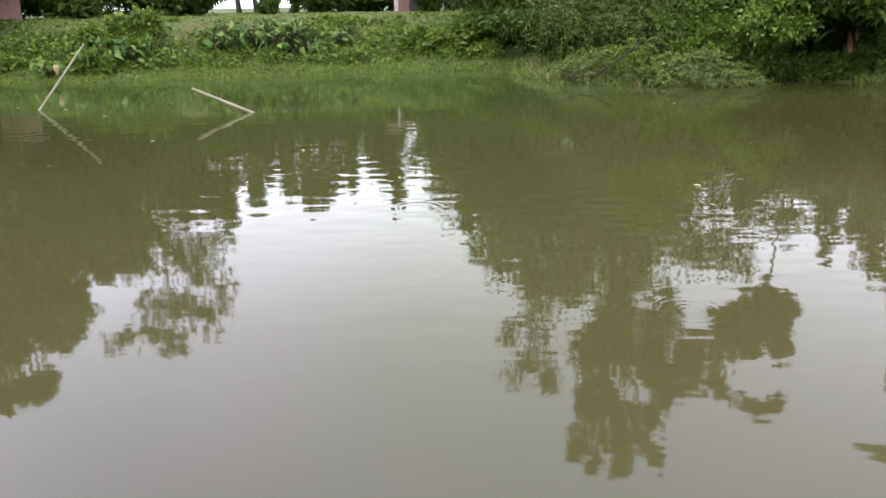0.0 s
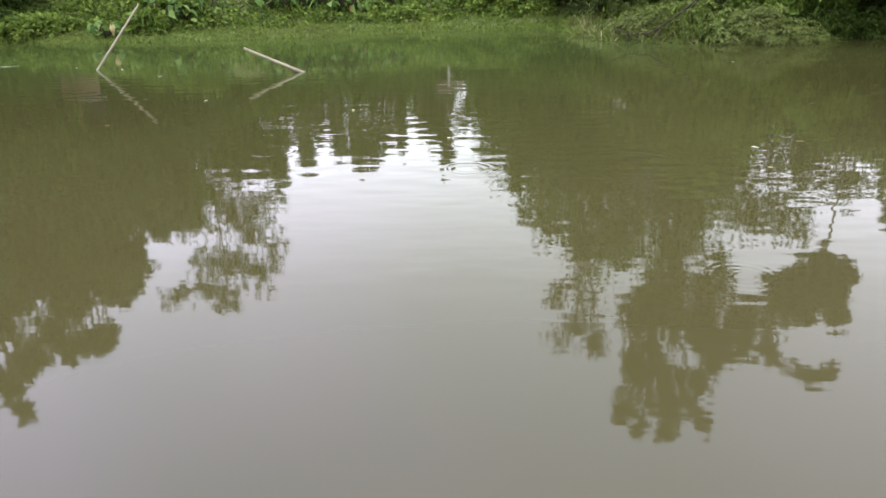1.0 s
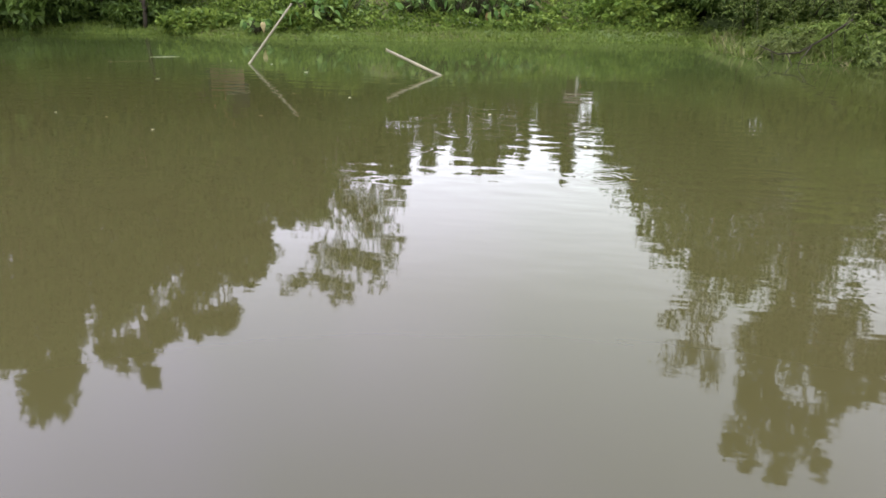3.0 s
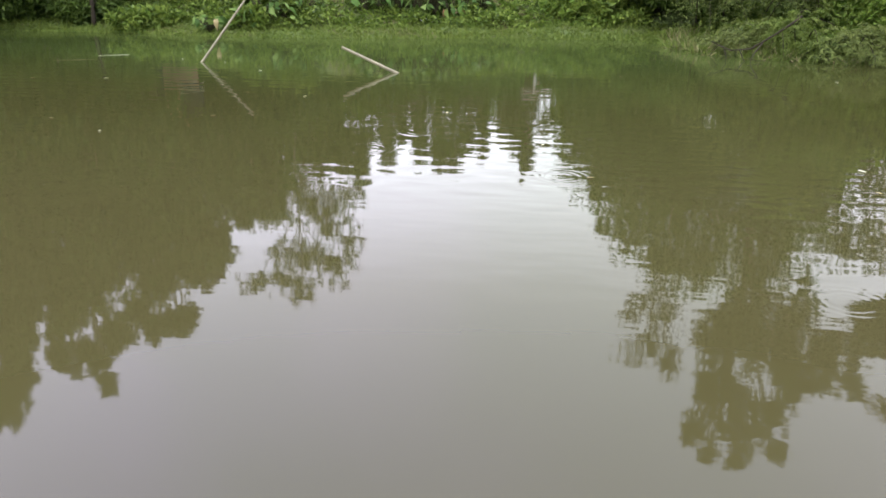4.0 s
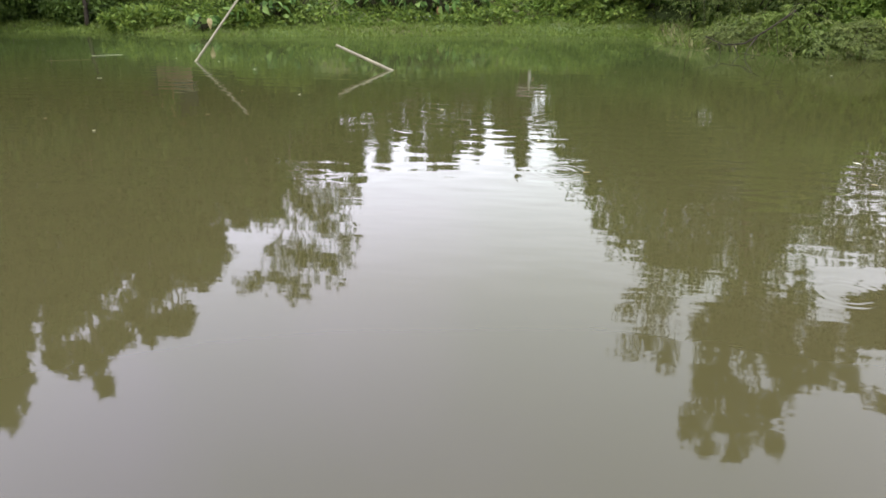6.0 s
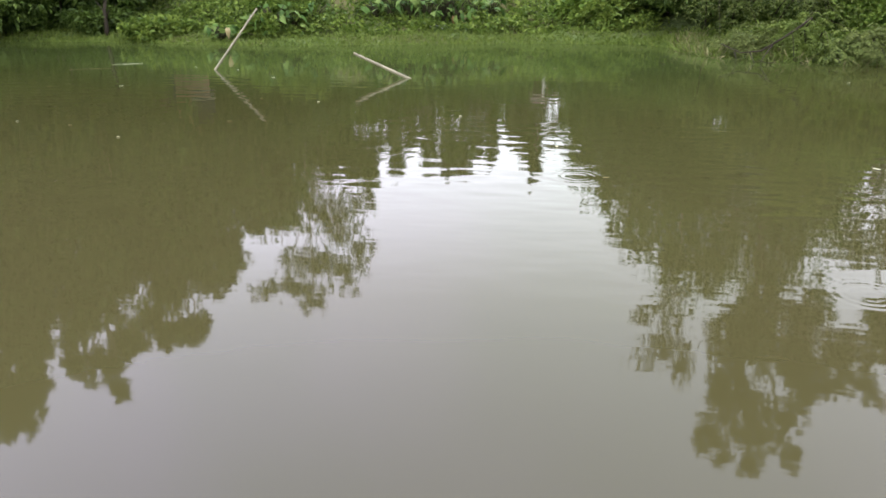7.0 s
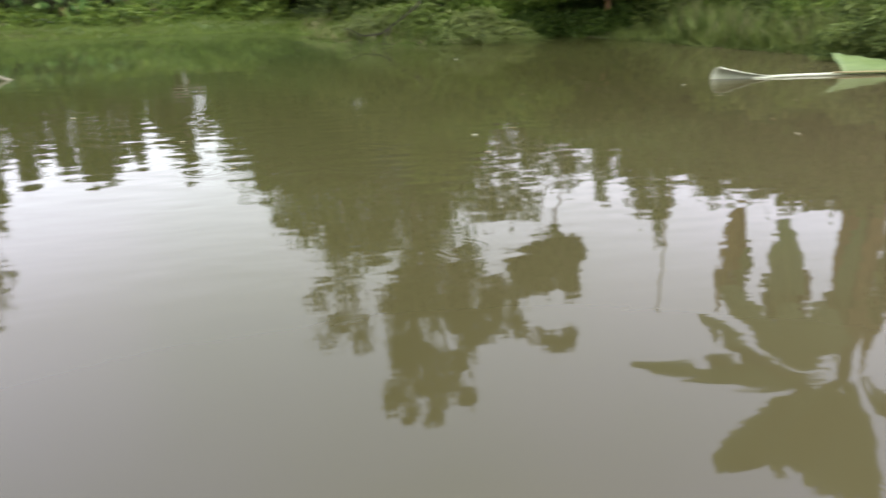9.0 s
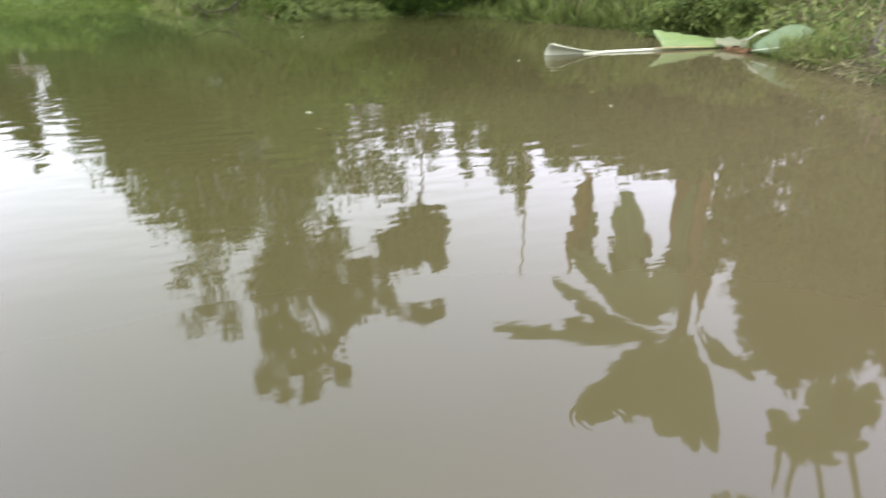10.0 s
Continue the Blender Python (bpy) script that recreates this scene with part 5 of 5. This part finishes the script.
raft = thing("plant_debris", Vector((0, 0, 0)), "raft of brown rotting stalks by the bank", "plant debris")
for k in range(44):
    x, y = random.uniform(11.7, 12.8), random.uniform(12.0, 13.0)
    a, ln = random.uniform(-0.5, 0.5), random.uniform(0.25, 0.6)
    part_of(raft, "stalk", mesh_tubes("stalk", [tube([plan(x, y, 0.01), plan(x, y, 0.03) + np.array([ln * 0.5 * math.cos(a), ln * 0.5 * math.sin(a), 0.02]), plan(x, y, 0.015) + np.array([ln * math.cos(a), ln * math.sin(a), 0])], [0.009, 0.011, 0.006], 6)], M_BROWNLEAF))

# ---- branch in the water, yellow leaf, floating bits ----
branch = thing("drowned_branch", spot(-9.5, 20.2), "crooked dark branch dipping into the water", "branch")
b0 = np.array(spot(-9.5, 20.2))
def seen(az, el, d):
    return np.array(spot(az, d, seen_z(el, d))) - b0
for name_b, pts_b, r0 in (("main_limb", [(-12.8, -2.8, 20.3), (-12.1, -3.4, 20.2), (-11.2, -4.1, 20.0), (-9.9, -5.0, 19.8), (-8.6, -5.15, 19.8), (-7.3, -4.6, 19.9)], 0.026),
                          ("side_limb", [(-10.6, -4.6, 19.9), (-10.1, -5.4, 19.6), (-9.9, -6.15, 19.3)], 0.018), ("twig", [(-9.2, -5.1, 19.8), (-9.5, -5.7, 19.6), (-9.8, -6.2, 19.2)], 0.012),
                          ("twig", [(-8.2, -5.1, 19.8), (-8.4, -5.6, 19.6), (-8.3, -6.1, 19.3)], 0.010), ("twig", [(-9.8, -5.6, 19.5), (-10.5, -5.8, 19.4), (-10.9, -5.7, 19.5)], 0.009)):
    pb = [seen(*q) for q in pts_b]
    part_of(branch, name_b, mesh_tubes(name_b, [tube(pb, np.linspace(r0, r0 * 0.4, len(pb)), 6)], M_TWIG))

yl = thing("yellow_leaf", Vector((*spot(27.45, 24.8).xy, seen_z(-3.9, 24.8))), "large yellowed leaf hanging among the weeds", "leaf")
part_of(yl, "blade", mesh_np("blade", heart_leaf(0.4, 0.26, rng_t, 0.9)[0] * 0.5, heart_leaf(0.4, 0.26, rng_t, 0.9)[1], M_YELLOW, True)).matrix_local = pose(0, -0.1, 0.2, 0, 60, -70)
for i, (yaz, yd) in enumerate([(11.4, 26.3), (10.7, 26.4), (10.0, 26.4)]):
    dl = thing("withered_leaf", Vector((*spot(yaz, yd).xy, float(ground_z(*spot(yaz, yd).xy)) + 0.12)), "withered yellow-brown leaf below the taro", "leaf", "withered leaves")
    part_of(dl, "blade", HEARTS[2].copy()).matrix_local = pose(0, 0, 0.12, 10 * i, 60, -90 + 25 * i) @ Matrix.Diagonal((0.6, 0.6, 0.6, 1))
    dl.children[0].data.materials[0] = M_YELLOW if i == 1 else M_BROWNLEAF
scrap = thing("grey_scrap", on_ground(12.7, 25.9, 0.0), "crumpled grey scrap at the foot of the plants", "rubbish")
part_of(scrap, "sheet", sheet("sheet", [[(0.09 * k - 0.3, 0.1 * j, 0.10 + 0.07 * math.sin(k * 2.2 + j * 1.3)) for j in range(5)] for k in range(8)], M_LITTER))

def floating(name, label, x, y, length, width, turn, mat):
    n = 6
    rows_f = [[(length * (k / n - 0.5), width * math.sin(math.pi * (0.12 + 0.8 * k / n)) * v, 0.006 + 0.008 * v * v) for v in (-0.5, 0, 0.5)] for k in range(n + 1)]
    ob = new(name, sheet(name, rows_f, mat, 0.003))
    ob.matrix_world = pose(x * SCALE, y * SCALE, 0.0, 0, 0, turn)
    return tagged(ob, label, "floating debris", "floating bits")


floating("floating_straw", "pale straw floating on the water", -11.75, 17.1, 0.6, 0.022, 28, M_PALE)
floating("floating_straw", "pale straw floating on the water", -12.0, 15.98, 0.8, 0.018, 24, M_STRAW)
rng_f = random.Random(9)
for _ in range(30):
    floating("floating_leaf", "small dead leaf floating on the water", rng_f.uniform(-12, 9), rng_f.uniform(7, 18), rng_f.uniform(0.03, 0.08), 0.025, rng_f.uniform(0, 180), rng_f.choice([M_PALE, M_STRAW]))


# ---- far houses ----
def box_mesh(name, lo, hi, mat, bevel=0.02):
    bm = bmesh.new()
    bmesh.ops.create_cube(bm, size=1)
    for v in bm.verts:
        v.co = [lo[i] + (v.co[i] + 0.5) * (hi[i] - lo[i]) for i in range(3)]
    bmesh.ops.bevel(bm, geom=bm.edges[:], offset=bevel, segments=1, affect="EDGES")
    me = bpy.data.meshes.new(name)
    bm.to_mesh(me)
    bm.free()
    me.materials.append(mat)
    return me


def house(az, d, w, label, posts=True):
    p = on_ground(az, d, 0.05)
    m = Matrix.Translation(p) @ pose(0, 0, 0, 0, 0, az)
    ob = thing("house", m, label, "house", "far houses")
    part_of(ob, "wall", box_mesh("wall", (-w / 2, 0, 0), (w / 2, 5, 2.6), M_WALL))
    part_of(ob, "roof", sheet("roof", [[(x, -1.1, 2.55), (x, 2.4, 3.3), (x, 6.0, 2.55)] for x in np.linspace(-w / 2 - 0.6, w / 2 + 0.6, 9)], M_ROOF, 0.05))
    part_of(ob, "door", box_mesh("door", (-0.5, -0.03, 0.05), (0.4, 0.004, 2.05), M_SHADE))
    for x in (-w / 2 + 0.15, w / 2 - 0.15) if posts else ():
        part_of(ob, "post", box_mesh("post", (x - 0.09, -1.0, 0), (x + 0.09, -0.82, 2.55), M_POST), "pale post")
    for x in (-w / 4 - 0.6, w / 4 + 0.1):
        win = part_of(ob, "window", box_mesh("window", (x, -0.04, 1.0), (x + 0.8, 0.003, 2.0), M_SHADE))
        part_of(win, "sill", box_mesh("sill", (x - 0.06, -0.10, 0.93), (x + 0.86, 0.002, 1.0), M_POST))
    return ob


tree(27, 1.6, 42, [(-0.6, 7.6, 1.2, 0.9), (1.4, 7.9, 1.3, 0.8), (3.4, 7.4, 1.0, 0.8), (0.4, 6.8, 1.2, 0.7), (2.6, 6.9, 1.2, 0.7)], "small tree in front of the far house", 9000, 0.2, trunk_r=0.08)
house(2.9, 46, 2.5, "far pink plastered house with pale posts behind the bank")
house(32.2, 33.5, 3.1, "far pink plastered house in the shade of trees", False)
